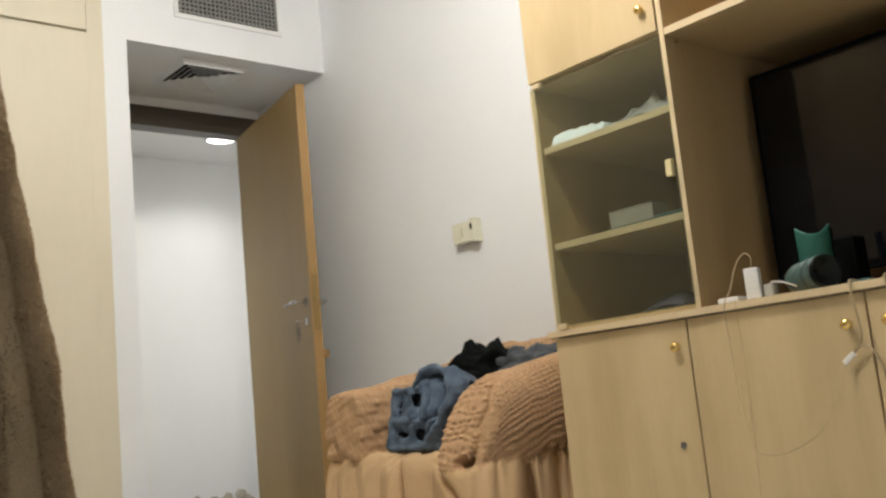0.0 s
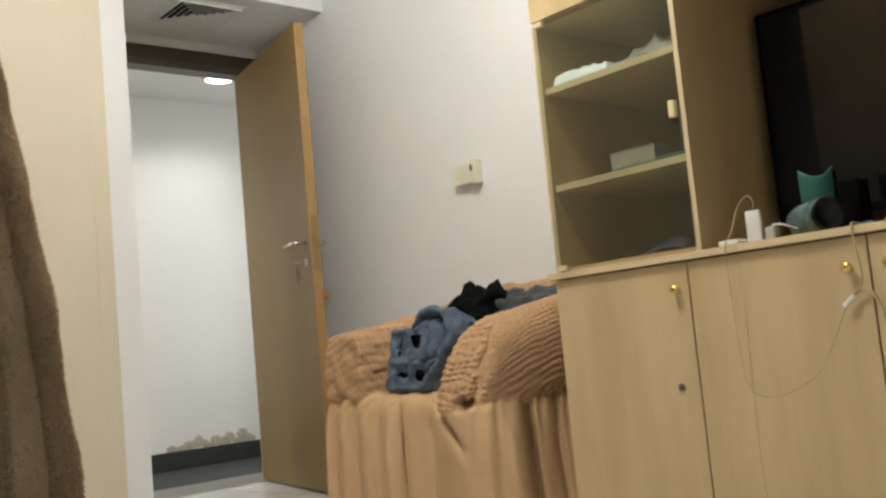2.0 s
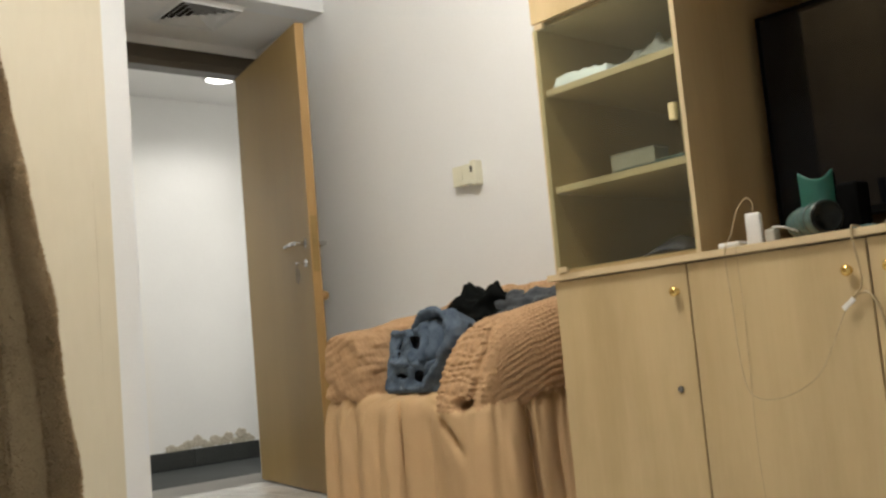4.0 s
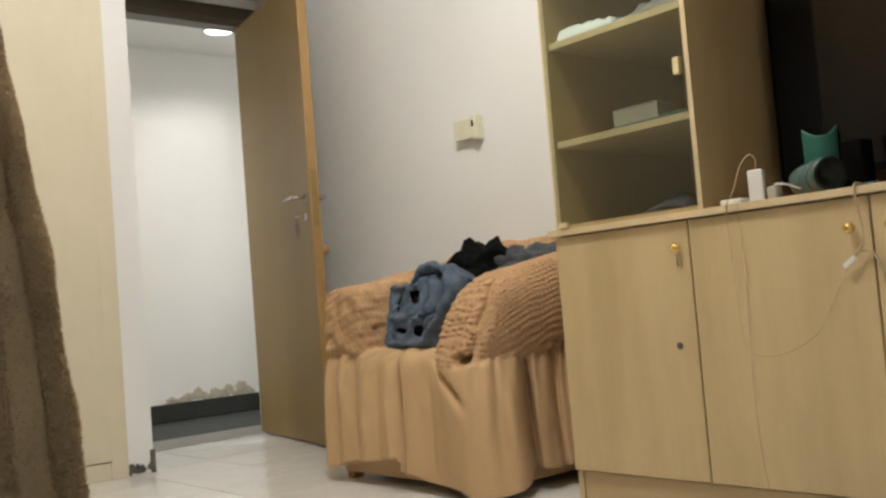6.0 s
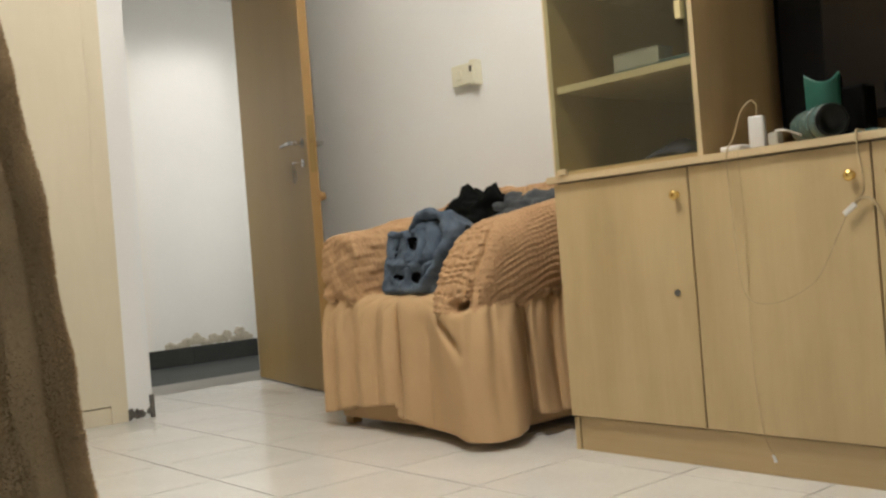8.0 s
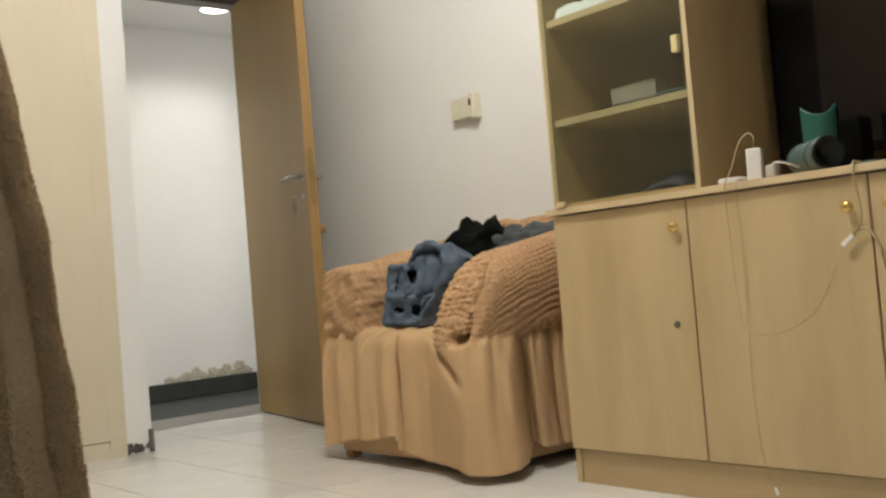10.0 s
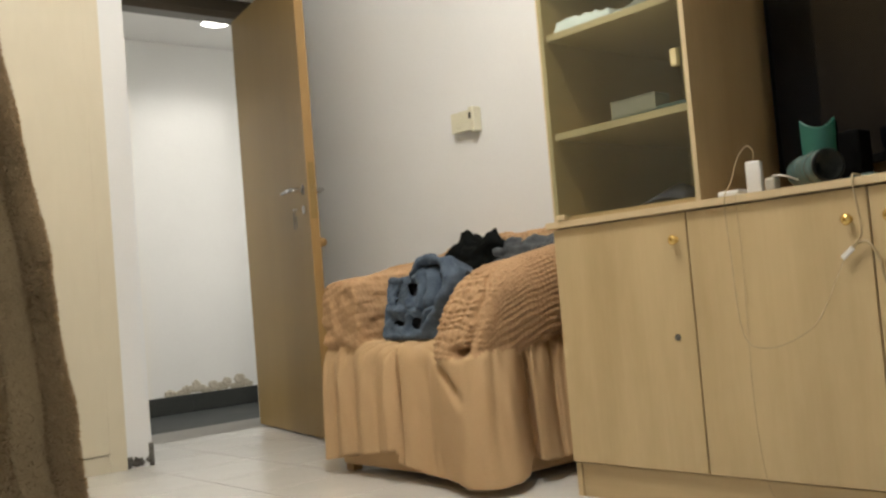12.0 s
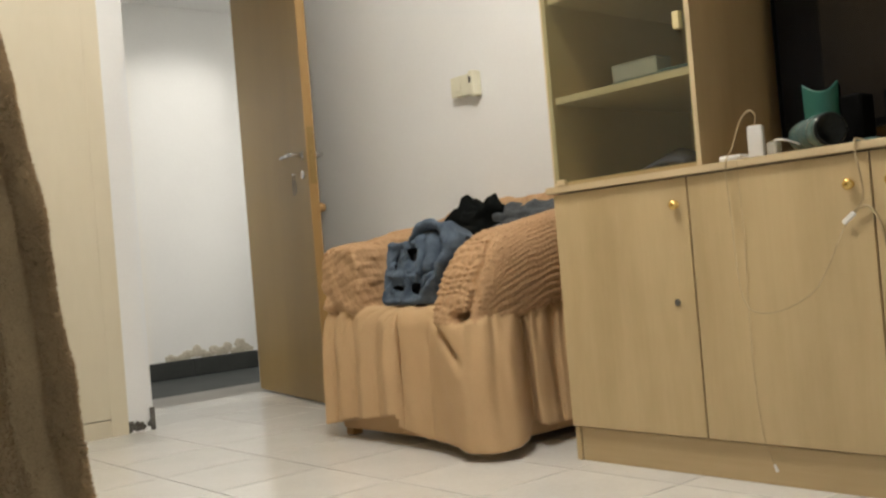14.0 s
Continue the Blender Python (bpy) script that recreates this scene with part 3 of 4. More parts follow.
def base_cabinet(y0, y1, knob_y, lock):
    c = thing("base_cabinet", (XF, (y0 + y1) / 2, 0), "low beech laminate cabinet with one plain door and brass knob", "cabinet", "base cabinets of the wall unit")
    bm = box(XF + 0.022, XB, y1 - 0.018, y1 - 0.001, 0.0885, ZT - 0.019)
    box(XF + 0.022, XB, y0 + 0.001, y0 + 0.018, 0.0885, ZT - 0.019, bm=bm)
    box(XF + 0.022, XB - 0.01, y0 + 0.018, y1 - 0.018, 0.0885, 0.105, bm=bm)
    box(XB - 0.01, XB, y0 + 0.018, y1 - 0.018, 0.0885, ZT - 0.019, bm=bm)
    part("body", bm, CARCASS, c)
    door = part("door", box(XF, XF + 0.018, y0 + 0.0022, y1 - 0.0022, 0.093, 0.7105, 0.0015), BEECH, c)
    # a sheet behind the door puts the gap's shade in as colour
    part("gap", box(XF + 0.0195, XF + 0.021, y0, y1, 0.093, ZT - 0.0185), RECESS_SHADE, c, "near-black sheet painting the shade in the door gap")
    knob(door, knob_y, 0.648, XF)
    if lock:
        part("lock", lathe([(0, 0), (0.008, 0), (0.008, 0.003), (0.0068, 0.004), (0, 0.004)], pose(XF, 1.455, 0.415, 0, -90, 0), 18), GRIME, door, "dark round cam lock", True)
    return c


base_cabinet(YS, YL, 1.436, True)
base_cabinet(YS2, YS, 1.003, False)
base_cabinet(YS3, YS2, 0.915, False)
base_cabinet(YE, YS3, 0.095, False)

plinth = thing("cabinet_plinth", (2.2, 1.0, 0), "recessed beech laminate plinth under the low cabinets", "plinth")
part("front_board", box(XF + 0.014, XF + 0.030, YE, YL - 0.0205, 0.0, 0.088, 0.0015), BEECH_FLAT, plinth)
part("end_board", box(XF + 0.010, XB, YL - 0.018, YL - 0.001, 0.0, 0.088, 0.0015), BEECH, plinth)
part("end_board", box(XF + 0.031, XB, YE, YE + 0.018, 0.0, 0.088, 0.0015), BEECH, plinth)

top = thing("worktop", (2.2, 1.0, 0.71), "beech laminate worktop over the low cabinets", "worktop")
part("board", box(XF - 0.010, XB, YE - 0.008, YL + 0.014, ZT - 0.018, ZT, 0.002), BEECH_FLAT, top)
part("edge_band", box(XF - 0.0125, XF - 0.0101, YE - 0.008, YL + 0.014, ZT - 0.0165, ZT - 0.0015, 0.0005), BEECH_EDGE, top, "paler edge band")

XU, YT, YD = 1.946, 1.819, 1.365          # upper fronts, left side, divider
UP = 2.02                                 # top of the unit


def glass_cabinet():
    c = thing("glass_cabinet", (XU, 1.58, ZT), "beech cabinet with smoked glass door and two shelves", "cabinet")
    bm = box(XU + 0.012, XB, YT - 0.018, YT, ZT + 0.0005, 1.408)
    part("side_panel", bm, CARCASS, c)
    part("edge_band", box(XU + 0.0098, XU + 0.0118, YT - 0.018, YT, ZT + 0.0005, 1.408), BEECH_EDGE, c)
    part("back_panel", box(XB - 0.02, XB - 0.01, YD + 0.0, YT - 0.0185, ZT + 0.001, 1.408), CARCASS, c)
    part("bottom_panel", box(XU + 0.022, XB - 0.021, YD + 0.001, YT - 0.0185, ZT + 0.0005, ZT + 0.012), CARCASS, c)
    for z in (0.960, 1.229):
        s = part("shelf", box(XU + 0.024, XB - 0.021, YD + 0.001, YT - 0.019, z - 0.010, z + 0.008), CARCASS, c)
        part("edge_band", box(XU + 0.0215, XU + 0.0238, YD + 0.001, YT - 0.019, z - 0.010, z + 0.008), BEECH_EDGE, s)
    pane = part("glass_door", box(XU, XU + 0.005, YD - 0.004, YT - 0.013, ZT + 0.008, 1.412, 0.0008), GLASS, c, "smoked glass door")
    part("hinge_clip", box(XU - 0.004, XU + 0.012, YT - 0.050, YT - 0.021, 1.402, 1.4165, 0.001), BEECH_EDGE, pane, "small metal glass hinge")
    part("hinge_clip", box(XU - 0.004, XU + 0.012, YT - 0.050, YT - 0.021, ZT + 0.0015, ZT + 0.016, 0.001), BEECH_EDGE, pane)
    part("catch", box(XU - 0.008, XU + 0.010, YD + 0.0055, YD + 0.0235, 1.055, 1.096, 0.002), CATCH, pane, "cream plastic glass catch")
    pane.visible_shadow = False
    return c


glass_cabinet()


def upper_cabinet():
    c = thing("upper_cabinet", (XU, 1.58, 1.42), "beech laminate upper cabinet with brass knob", "cabinet")
    bm = box(XU + 0.02, XB, YT - 0.018, YT, 1.410, UP)
    box(XU + 0.02, XB, YD + 0.001, YT - 0.018, 1.410, 1.426, bm=bm)
    box(XU + 0.02, XB, YD + 0.001, YT - 0.018, UP - 0.018, UP, bm=bm)
    part("body", bm, CARCASS, c)
    d = part("door", box(XU, XU + 0.018, YD + 0.002, YT - 0.007, 1.422, UP, 0.0015), BEECH, c)
    part("gap", box(XU + 0.0185, XU + 0.0195, YD + 0.001, YT - 0.002, 1.428, UP - 0.002), RECESS_SHADE, c)
    knob(d, 1.403, 1.487, XU)


upper_cabinet()


def tv_niche():
    c = thing("tv_niche", (XU, 0.7, ZT), "open beech niche holding a television, with a shelf above", "shelf unit")
    part("divider", box(XU + 0.010, XB, YD - 0.014, YD, ZT + 0.0005, UP), CARCASS, c)
    part("edge_band", box(XU + 0.0075, XU + 0.0098, YD - 0.014, YD, ZT + 0.0005, UP), BEECH_EDGE, c)
    part("end_panel", box(XU + 0.010, XB, YE, YE + 0.018, ZT + 0.0005, UP), CARCASS, c)
    s = part("shelf", box(XU + 0.012, XB - 0.012, YE + 0.0185, YD - 0.0145, 1.407, 1.423), CARCASS, c)
    part("edge_band", box(XU + 0.0095, XU + 0.0118, YE + 0.0185, YD - 0.0145, 1.406, 1.424), BEECH_EDGE, s)
    part("top_panel", box(XU + 0.012, XB - 0.012, YE + 0.0185, YD - 0.0145, UP - 0.02, UP), CARCASS, c)
    part("back_panel", box(XB - 0.011, XB, YE + 0.0185, YD - 0.0145, ZT + 0.001, UP), CARCASS, c)
    # a flat brown disc paints the shade of a small hole
    part("cable_hole", lathe([(0, 0), (0.006, 0), (0.006, 0.001)], pose(XU + 0.055, YD - 0.0145, 1.396, 90, 0, 0), 14), DOOR, c)


tv_niche()


def television():
    t = thing("television", (2.3, 0.8, ZT), "black flat television standing square in the niche, switched off", "television")
    m = pose(2.250, 1.317, ZT)                  # the end of the screen by the glass cabinet
    w, z0, z1 = 1.02, 0.055, 0.597

    def at(x0, x1, d0, d1, a, b, bev=0.0):
        own = box(d0, d1, -x1, -x0, a, b, bev)
        bmesh.ops.transform(own, matrix=m, verts=own.verts[:])
        return own
    part("housing", at(0, w, 0.004, 0.045, z0, z1, 0.004), BLACK, t)
    part("screen", at(0.012, w - 0.012, 0.001, 0.0035, z0 + 0.018, z1 - 0.012), SCREEN, t, "dark glossy screen")
    bm = at(0, w, 0, 0.0035, z0, z0 + 0.0175)
    for a in ((0, w, z1 - 0.0115, z1), (0, 0.0115, z0 + 0.0175, z1 - 0.0115), (w - 0.0115, w, z0 + 0.0175, z1 - 0.0115)):
        merged(at(a[0], a[1], 0, 0.0035, a[2], a[3]), bm)
    part("bezel", bm, BLACK, t)
    part("neck", at(w / 2 - 0.06, w / 2 + 0.06, 0.012, 0.04, 0.012, z0 + 0.01), BLACK, t)
    part("foot", at(w / 2 - 0.25, w / 2 + 0.25, -0.08, 0.13, 0.0005, 0.012, 0.004), BLACK, t)


television()


# ---- things on the worktop ----
def charger():
    c = thing("charger", (2.0, 1.17, ZT), "white wall charger standing on the worktop beside a power strip", "charger")
    m = pose(2.0, 1.240, ZT, 0, 0, 20)

    def at(*a):
        own = box(*a)
        bmesh.ops.transform(own, matrix=m, verts=own.verts[:])
        return own
    part("body", at(-0.014, 0.014, -0.022, 0.012, 0.0006, 0.074, 0.004), PLASTIC, c)
    part("socket", at(-0.006, 0.006, -0.009, 0.001, 0.0741, 0.075), RECESS_SHADE, c)


charger()


def power_strip():
    c = thing("power_strip", (2.0, 1.24, ZT), "short white plastic power strip lying along the worktop edge", "power strip")
    part("body", box(1.972, 2.022, 1.262, 1.318, ZT + 0.0005, ZT + 0.014, 0.004), PLASTIC, c)
    for y in (1.30,):
        part("socket", box(1.985, 2.009, y - 0.012, y + 0.012, ZT + 0.0142, ZT + 0.0150, 0.0005), SWITCH, c)


power_strip()


def plug():
    c = thing("plug", (1.99, 1.15, ZT + 0.022), "clear white plug with a short lead", "plug")
    part("body", box(1.992, 2.020, 1.182, 1.208, ZT + 0.0005, ZT + 0.032, 0.006), CLEAR, c)
    part("lead", tube(smooth_path([(2.0, 1.190, ZT + 0.034), (1.998, 1.178, ZT + 0.034), (2.0, 1.160, ZT + 0.030), (2.02, 1.14, ZT + 0.018)], 5), 0.002, 8), PLASTIC, c, smooth=True)


plug()


def headphones():
    h = thing("headphones", (2.03, 1.09, ZT), "teal over-ear headphones standing on the worktop", "headphones")
    turn = pose(2.030, 1.100, ZT + 0.0382, 0, 0, -36) @ Matrix.Scale(0.92, 4)      # the cups' axis points at the room

    def cup(prof, mat, parent, label, name="ear_cup"):
        return part(name, lathe(prof, turn @ pose(0, 0, 0, 90, 0, 0), 36), mat, parent, label, True)

    def rib(a, b, r):                             # a rounded band with a sharp valley on either side
        return [(r - 0.006, a), (r - 0.0025, a + 0.001), (r, a + 0.3 * (b - a)), (r, a + 0.7 * (b - a)), (r - 0.0025, b - 0.001), (r - 0.006, b)]
    cup([(0, -0.098)] + rib(-0.098, -0.078, 0.034) + rib(-0.078, -0.054, 0.038) + rib(-0.054, -0.034, 0.040) + [(0, -0.034)], TEAL_GREY, h, "ribbed grey-teal ear cup")
    near = cup([(0, -0.0335)] + rib(-0.0335, -0.010, 0.040) + rib(-0.010, 0.010, 0.0415) + [(0.036, 0.012), (0.0405, 0.016), (0.0415, 0.024), (0.0415, 0.046), (0.0395, 0.052), (0.036, 0.0545)], TEAL_GREY, h, "ribbed grey-teal ear cup")
    cup([(0, 0.046), (0.030, 0.046), (0.034, 0.050), (0.0372, 0.0545), (0.0400, 0.055), (0.0402, 0.058), (0.0370, 0.062), (0.031, 0.060), (0.025, 0.053), (0, 0.051)], PAD, near, "dark round ear pad", "ear_pad")

    def band(u, v):
        a = (u - 0.5) * 2
        z = 0.025 + 0.084 * v - 0.020 * (1 - a * a) * v
        w = 0.0335 * a * (1 + 0.05 * v)
        lean = Vector((0.50 * w + 0.012 * a * a, -0.86 * w + 0.010 * a * a, 0))
        return Vector((2.034, 1.088, ZT + 0.0382 + z)) + lean
    part("headband", sheet(band, 24, 14), TEAL, h, "broad teal band", True, thick=0.006)


headphones()


def set_top_box():
    c = thing("speaker", (2.12, 1.0, ZT), "small black box behind the headphones", "speaker")
    part("body", box(2.10, 2.16, 1.034, 1.085, ZT + 0.0005, ZT + 0.118, 0.006), BLACK, c)
    part("antenna", tube([(2.13, 1.100, ZT + 0.0005), (2.13, 1.104, ZT + 0.148)], 0.008, 10), BLACK, c)


set_top_box()


def phone_case():
    c = thing("glasses_case", (2.0, 0.97, ZT), "flat grey pouch lying on the worktop", "pouch")

    def f(u, v):
        x, y = 1.985 + 0.06 * v, 0.95 + 0.07 * u
        return Vector((x, y, ZT + 0.001 + 0.010 * math.sin(math.pi * u) ** 0.5 * math.sin(math.pi * v) ** 0.5 + 0.003 * rough_noise(x, y, 0, 40) * math.sin(math.pi * u)))
    bm = sheet(f, 16, 10)
    part("cloth", bm, TEAL_GREY, c, smooth=True)


phone_case()


# ---- cables ----
def cables():
    c = thing("charging_cable", (1.95, 1.2, 0.6), "thin beech-toned charging cable looped over the cabinet doors", "cable")
    xf = XF - 0.006
    run = [(2.001, 1.236, ZT + 0.0752), (2.001, 1.233, ZT + 0.098), (1.996, 1.246, ZT + 0.110), (1.982, 1.263, ZT + 0.085), (1.965, 1.275, ZT + 0.03), (1.946, 1.281, ZT + 0.003), (1.941, 1.282, ZT - 0.03), (1.947, 1.283, 0.64), (xf, 1.284, 0.57), (xf, 1.282, 0.50), (xf, 1.272, 0.42), (xf, 1.245, 0.390), (xf, 1.180, 0.392), (xf, 1.105, 0.428), (xf, 1.068, 0.475), (xf - 0.002, 1.038, 0.53), (xf - 0.004, 1.017, 0.567)]
    hang = (1, 1, 1, 1, 1, 1, 1, 0.996, 0.985, 0.972, 0.957, 0.952, 0.952, 0.957, 0.970, 0.985, 1)     # the loop swings free of the doors, scaled towards the eye to fit the view
    run = [(x * k, y * k, 0.56 + (z - 0.56) * k) for (x, y, z), k in zip(run, hang)]
    part("lead", tube(smooth_path(run, 6), 0.0014, 7), CABLE, c, smooth=True)
    m = pose(xf - 0.006, 1.007, 0.579, 0, 0, 0) @ pose(0, 0, 0, 52, 0, 0)
    own = box(-0.0035, 0.0035, -0.0055, 0.0055, -0.016, 0.016, 0.002)
    bmesh.ops.transform(own, matrix=m, verts=own.verts[:])
    part("connector", own, PLASTIC, c, "white plastic connector")
    run2 = [(2.0, 0.985, ZT + 0.004), (1.965, 0.982, ZT + 0.006), (1.944, 0.980, ZT + 0.002), (1.938, 0.977, ZT - 0.03), (1.938, 0.971, 0.66), (xf - 0.008, 0.974, 0.615), (xf - 0.007, 0.995, 0.592)]
    part("lead", tube(smooth_path(run2, 6), 0.0022, 7), CABLE, c, smooth=True)

    d = thing("power_lead", (1.95, 0.94, 0.6), "dull beige lead arching down past the cabinet doors", "cable")
    run3 = [(xf - 0.004, 0.995, 0.590), (xf - 0.005, 0.985, 0.598), (xf - 0.005, 0.968, 0.600), (xf - 0.006, 0.955, 0.590), (xf - 0.004, 0.942, 0.56), (xf - 0.001, 0.937, 0.52), (xf, 0.922, 0.49), (xf, 0.927, 0.462), (xf, 0.921, 0.47), (xf, 0.916, 0.50), (xf, 0.91, 0.56), (1.944, 0.905, 0.70), (1.945, 0.905, ZT + 0.004), (1.99, 0.90, ZT + 0.004)]
    part("lead", tube(smooth_path(run3, 6), 0.003, 7), CABLE, d, smooth=True)

    e = thing("thin_cable", (1.95, 1.2, 0.3), "thin pale cable hanging down to the plinth with a small plug", "cable")
    run4 = [(1.985, 1.250, ZT + 0.003), (1.945, 1.250, ZT + 0.003), (1.941, 1.251, ZT - 0.03), (xf, 1.256, 0.58), (xf, 1.259, 0.45), (xf, 1.262, 0.30), (xf, 1.258, 0.18), (xf - 0.001, 1.247, 0.095), (xf + 0.001, 1.230, 0.050)]
    part("lead", tube(smooth_path(run4, 6), 0.0007, 6), CABLE, e, smooth=True)
    part("plug", tube([(xf + 0.001, 1.231, 0.051), (xf + 0.002, 1.225, 0.035)], [0.0028, 0.0042], 8), PLASTIC, e, "tiny white plug")


cables()


# ---- things in the glass cabinet ----
def shelf_things():
    z = 1.2375
    p = thing("papers", (2.03, 1.7, z), "white papers lying on the upper shelf", "papers")

    def f(u, v):
        x, y = 1.980 + 0.20 * v, 1.782 - 0.19 * u
        h = 0.026 - 0.008 * u + 0.022 * abs(rough_noise(x, y, 3, 24)) + 0.010 * abs(rough_noise(x, y, 7, 60))
        edge = min(1, 30 * min(3 * u, 1 - u, 3 * v, 1 - v) + 0.02)
        return Vector((x, y, z + 0.002 + h * max(edge, 0)))
    part("sheet", sheet(f, 36, 22), PAPER, p, smooth=False, thick=0.001)
    b = thing("plastic_bag", (2.05, 1.48, z), "crumpled grey plastic bag on the upper shelf", "bag")

    def g(u, v):
        x, y = 2.015 + 0.21 * v, 1.62 - 0.25 * u
        h = 0.048 + 0.060 * abs(rough_noise(x, y, 1, 13)) + 0.040 * abs(rough_noise(x, y, 5, 31)) + 0.010 * rough_noise(x, y, 9, 80)
        return Vector((x, y, z + 0.002 + max(h, 0.01) * (math.sin(math.pi * min(max(u, 0.01), 0.99)) ** 0.6) * (math.sin(math.pi * min(max(v, 0.01), 0.99)) ** 0.5)))
    part("film", sheet(g, 44, 26), BAG, b, smooth=False, thick=0.0008)
    z = 0.9685
    c = thing("flat_box", (2.1, 1.6, z), "flat teal box on the middle shelf", "box")
    part("body", box(2.03, 2.10, 1.508, 1.658, z, z + 0.016, 0.002), BOX_TEAL, c)
    c = thing("card_box", (2.1, 1.6, z + 0.016), "pale cardboard box lying on another box", "box")
    part("body", box(2.033, 2.095, 1.512, 1.655, z + 0.0165, z + 0.056, 0.002), BOX_CARD, c)
    part("lid", box(2.032, 2.096, 1.511, 1.656, z + 0.0565, z + 0.060, 0.001), BOX_CARD, c)
    c = thing("dark_box", (2.1, 1.42, z), "dark teal box on the middle shelf", "box")
    part("body", box(2.02, 2.12, 1.385, 1.504, z, z + 0.020, 0.003), BOX_TEAL, c)
    c = thing("tin", (2.05, 1.37, z), "small grey tin on the middle shelf", "tin")
    part("body", lathe([(0, 0), (0.022, 0), (0.022, 0.075), (0.019, 0.08), (0, 0.08)], pose(2.10, 1.395, z + 0.0205), 20), BOX_CARD, c, smooth=False)
    z = ZT + 0.0125
    c = thing("folded_cloth", (2.1, 1.5, z), "dark blue folded cloth in the bottom of the cabinet", "cloth")

    def k(u, v):
        x, y = 2.03 + 0.19 * v, 1.585 - 0.13 * u
        return Vector((x, y, z + 0.001 + (0.045 + 0.02 * rough_noise(x, y, 2, 14)) * (math.sin(math.pi * min(max(u, 0.01), 0.99)) ** 0.4) * (math.sin(math.pi * min(max(v, 0.01), 0.99)) ** 0.4)))
    part("cloth", sheet(k, 20, 16), BOX_BLUE, c, smooth=True, thick=0.001)


shelf_things()


# ---- switch on the long wall ----
def wall_switch():
    s = thing("wall_switch", (XW, 2.82, 1.22), "ivory plastic socket switch with a plug-in device", "switch")
    part("back_box", box(XW - 0.030, XW - 0.0005, 2.764, 2.868, 1.188, 1.262, 0.003), SWITCH, s)
    part("plate", box(XW - 0.036, XW - 0.0302, 2.762, 2.871, 1.186, 1.264, 0.002), SWITCH, s)
    part("rocker", box(XW - 0.040, XW - 0.0362, 2.812, 2.846, 1.206, 1.244, 0.0015), SWITCH, s)
    d = part("fan_dial", box(XW - 0.046, XW - 0.0005, 2.733, 2.7605, 1.176, 1.272, 0.006), SWITCH, s)
    part("slot", box(XW - 0.048, XW - 0.0462, 2.744, 2.756, 1.226, 1.250, 0.0008), RECESS_SHADE, d, "dark slot")


wall_switch()


# ---- armchair under a loose cover ----
def armchair():
    a = thing("armchair", (2.2, 2.45, 0), "armchair under a peach crinkled loose cover with a long skirt", "armchair")
    ya, yb = 2.045, 2.865                 # outer sides
    xf, xb = 1.865, 2.555                 # front and back
    yc, wide = (ya + yb) / 2, yb - ya
    h = 0.0048
    start = (xf - 0.16, ya - 0.10, -0.02)
    n = [int(v / h) for v in (xb - xf + 0.20, wide + 0.20, 0.86)]
    x, y, z = np.meshgrid(*[start[i] + h * np.arange(n[i]) for i in range(3)], indexing="ij")
    x, y, z = (v.astype(np.float32) for v in (x, y, z))

    # how far along the skirt: 0 at the front corner by the door, 1 at the front corner by the cabinet
    inner = np.maximum(x - xf, 0)
    right = 1 - np.maximum(0, (y - ya) - inner) / wide + np.maximum(0, (x - xf) - (y - ya)) / 0.8
    left = np.maximum(0, (yb - y) - inner) / wide - np.maximum(0, (x - xf) - (yb - y)) / 0.8
    fr = np.where(y < yc, right, left)
    hem = 0.050 + 0.046 * np_swell(fr, 0.0, 0.50) - 0.005 * np.sin(fr * 19 + 1) - 0.046 * np_swell(fr, 0.508, 0.522) - 0.020 * np_swell(fr, 0.53, 0.86) + 0.036 * np_swell(fr, 1.175, 1.20)
    v = np.clip((0.428 - z) / (0.428 - hem), 0, 1)
    fold = 0.0
    for at, width, deep in ((0.03, 0.020, 0.016), (0.085, 0.013, -0.022), (0.15, 0.03, 0.016), (0.215, 0.017, -0.016), (0.30, 0.032, 0.013), (0.365, 0.015, -0.012), (0.47, 0.028, 0.026), (0.523, 0.010, -0.036), (0.60, 0.05, 0.006), (0.70, 0.025, -0.008), (1.00, 0.15, 0.030), (1.125, 0.035, 0.018), (1.195, 0.022, -0.064), (1.27, 0.04, 0.008), (1.345, 0.016, -0.014), (1.42, 0.035, 0.008), (1.49, 0.016, -0.012)):
        fold = fold + deep * np.exp(-((fr - at - 0.03 * (v - 0.5)) / width) ** 2)
    fold = fold * (0.35 + 0.65 * np_swell(v, 0.02, 0.5))
    flare = 0.022 * v + 0.026 * np_swell(fr, 0.7, 1.0) * v * (1 - np_swell(fr, 1.08, 1.2))
    bend = 0.67 + 0.31 * np.sin(0.5 * np.pi * np.minimum(v / 0.55, 1))
    swag = np.exp(-((fr - bend) / 0.030) ** 2) * np_swell(v, 0.03, 0.15) * (1 - np_swell(v, 0.28, 0.50))
    gather = 0.0075 * np.sin(2 * np.pi * fr * wide / 0.046 + 2 * np.sin(fr * 31)) * np.exp(-v * 4) * np_swell(fr, 0.92, 1.05)
    lap = 0.058 * np_swell(v, 0.0, 0.13) * np_swell(fr, 0.70, 0.86) * (1 - np_swell(fr, 0.97, 1.06)) * (1 - 0.92 * v)
    soft = 0.0035 * np_lumps(x, y, z * 0.4, 22, 1) + 0.0015 * np_lumps(x, y, z * 0.5, 60, 2)
    tuck = 0.0
    for at in (0.06, 0.17, 0.30, 0.375, 0.46):
        tuck = tuck - 0.021 * np.exp(-((fr - at + 0.05 * v) / 0.011) ** 2) * np.exp(-v * 6)
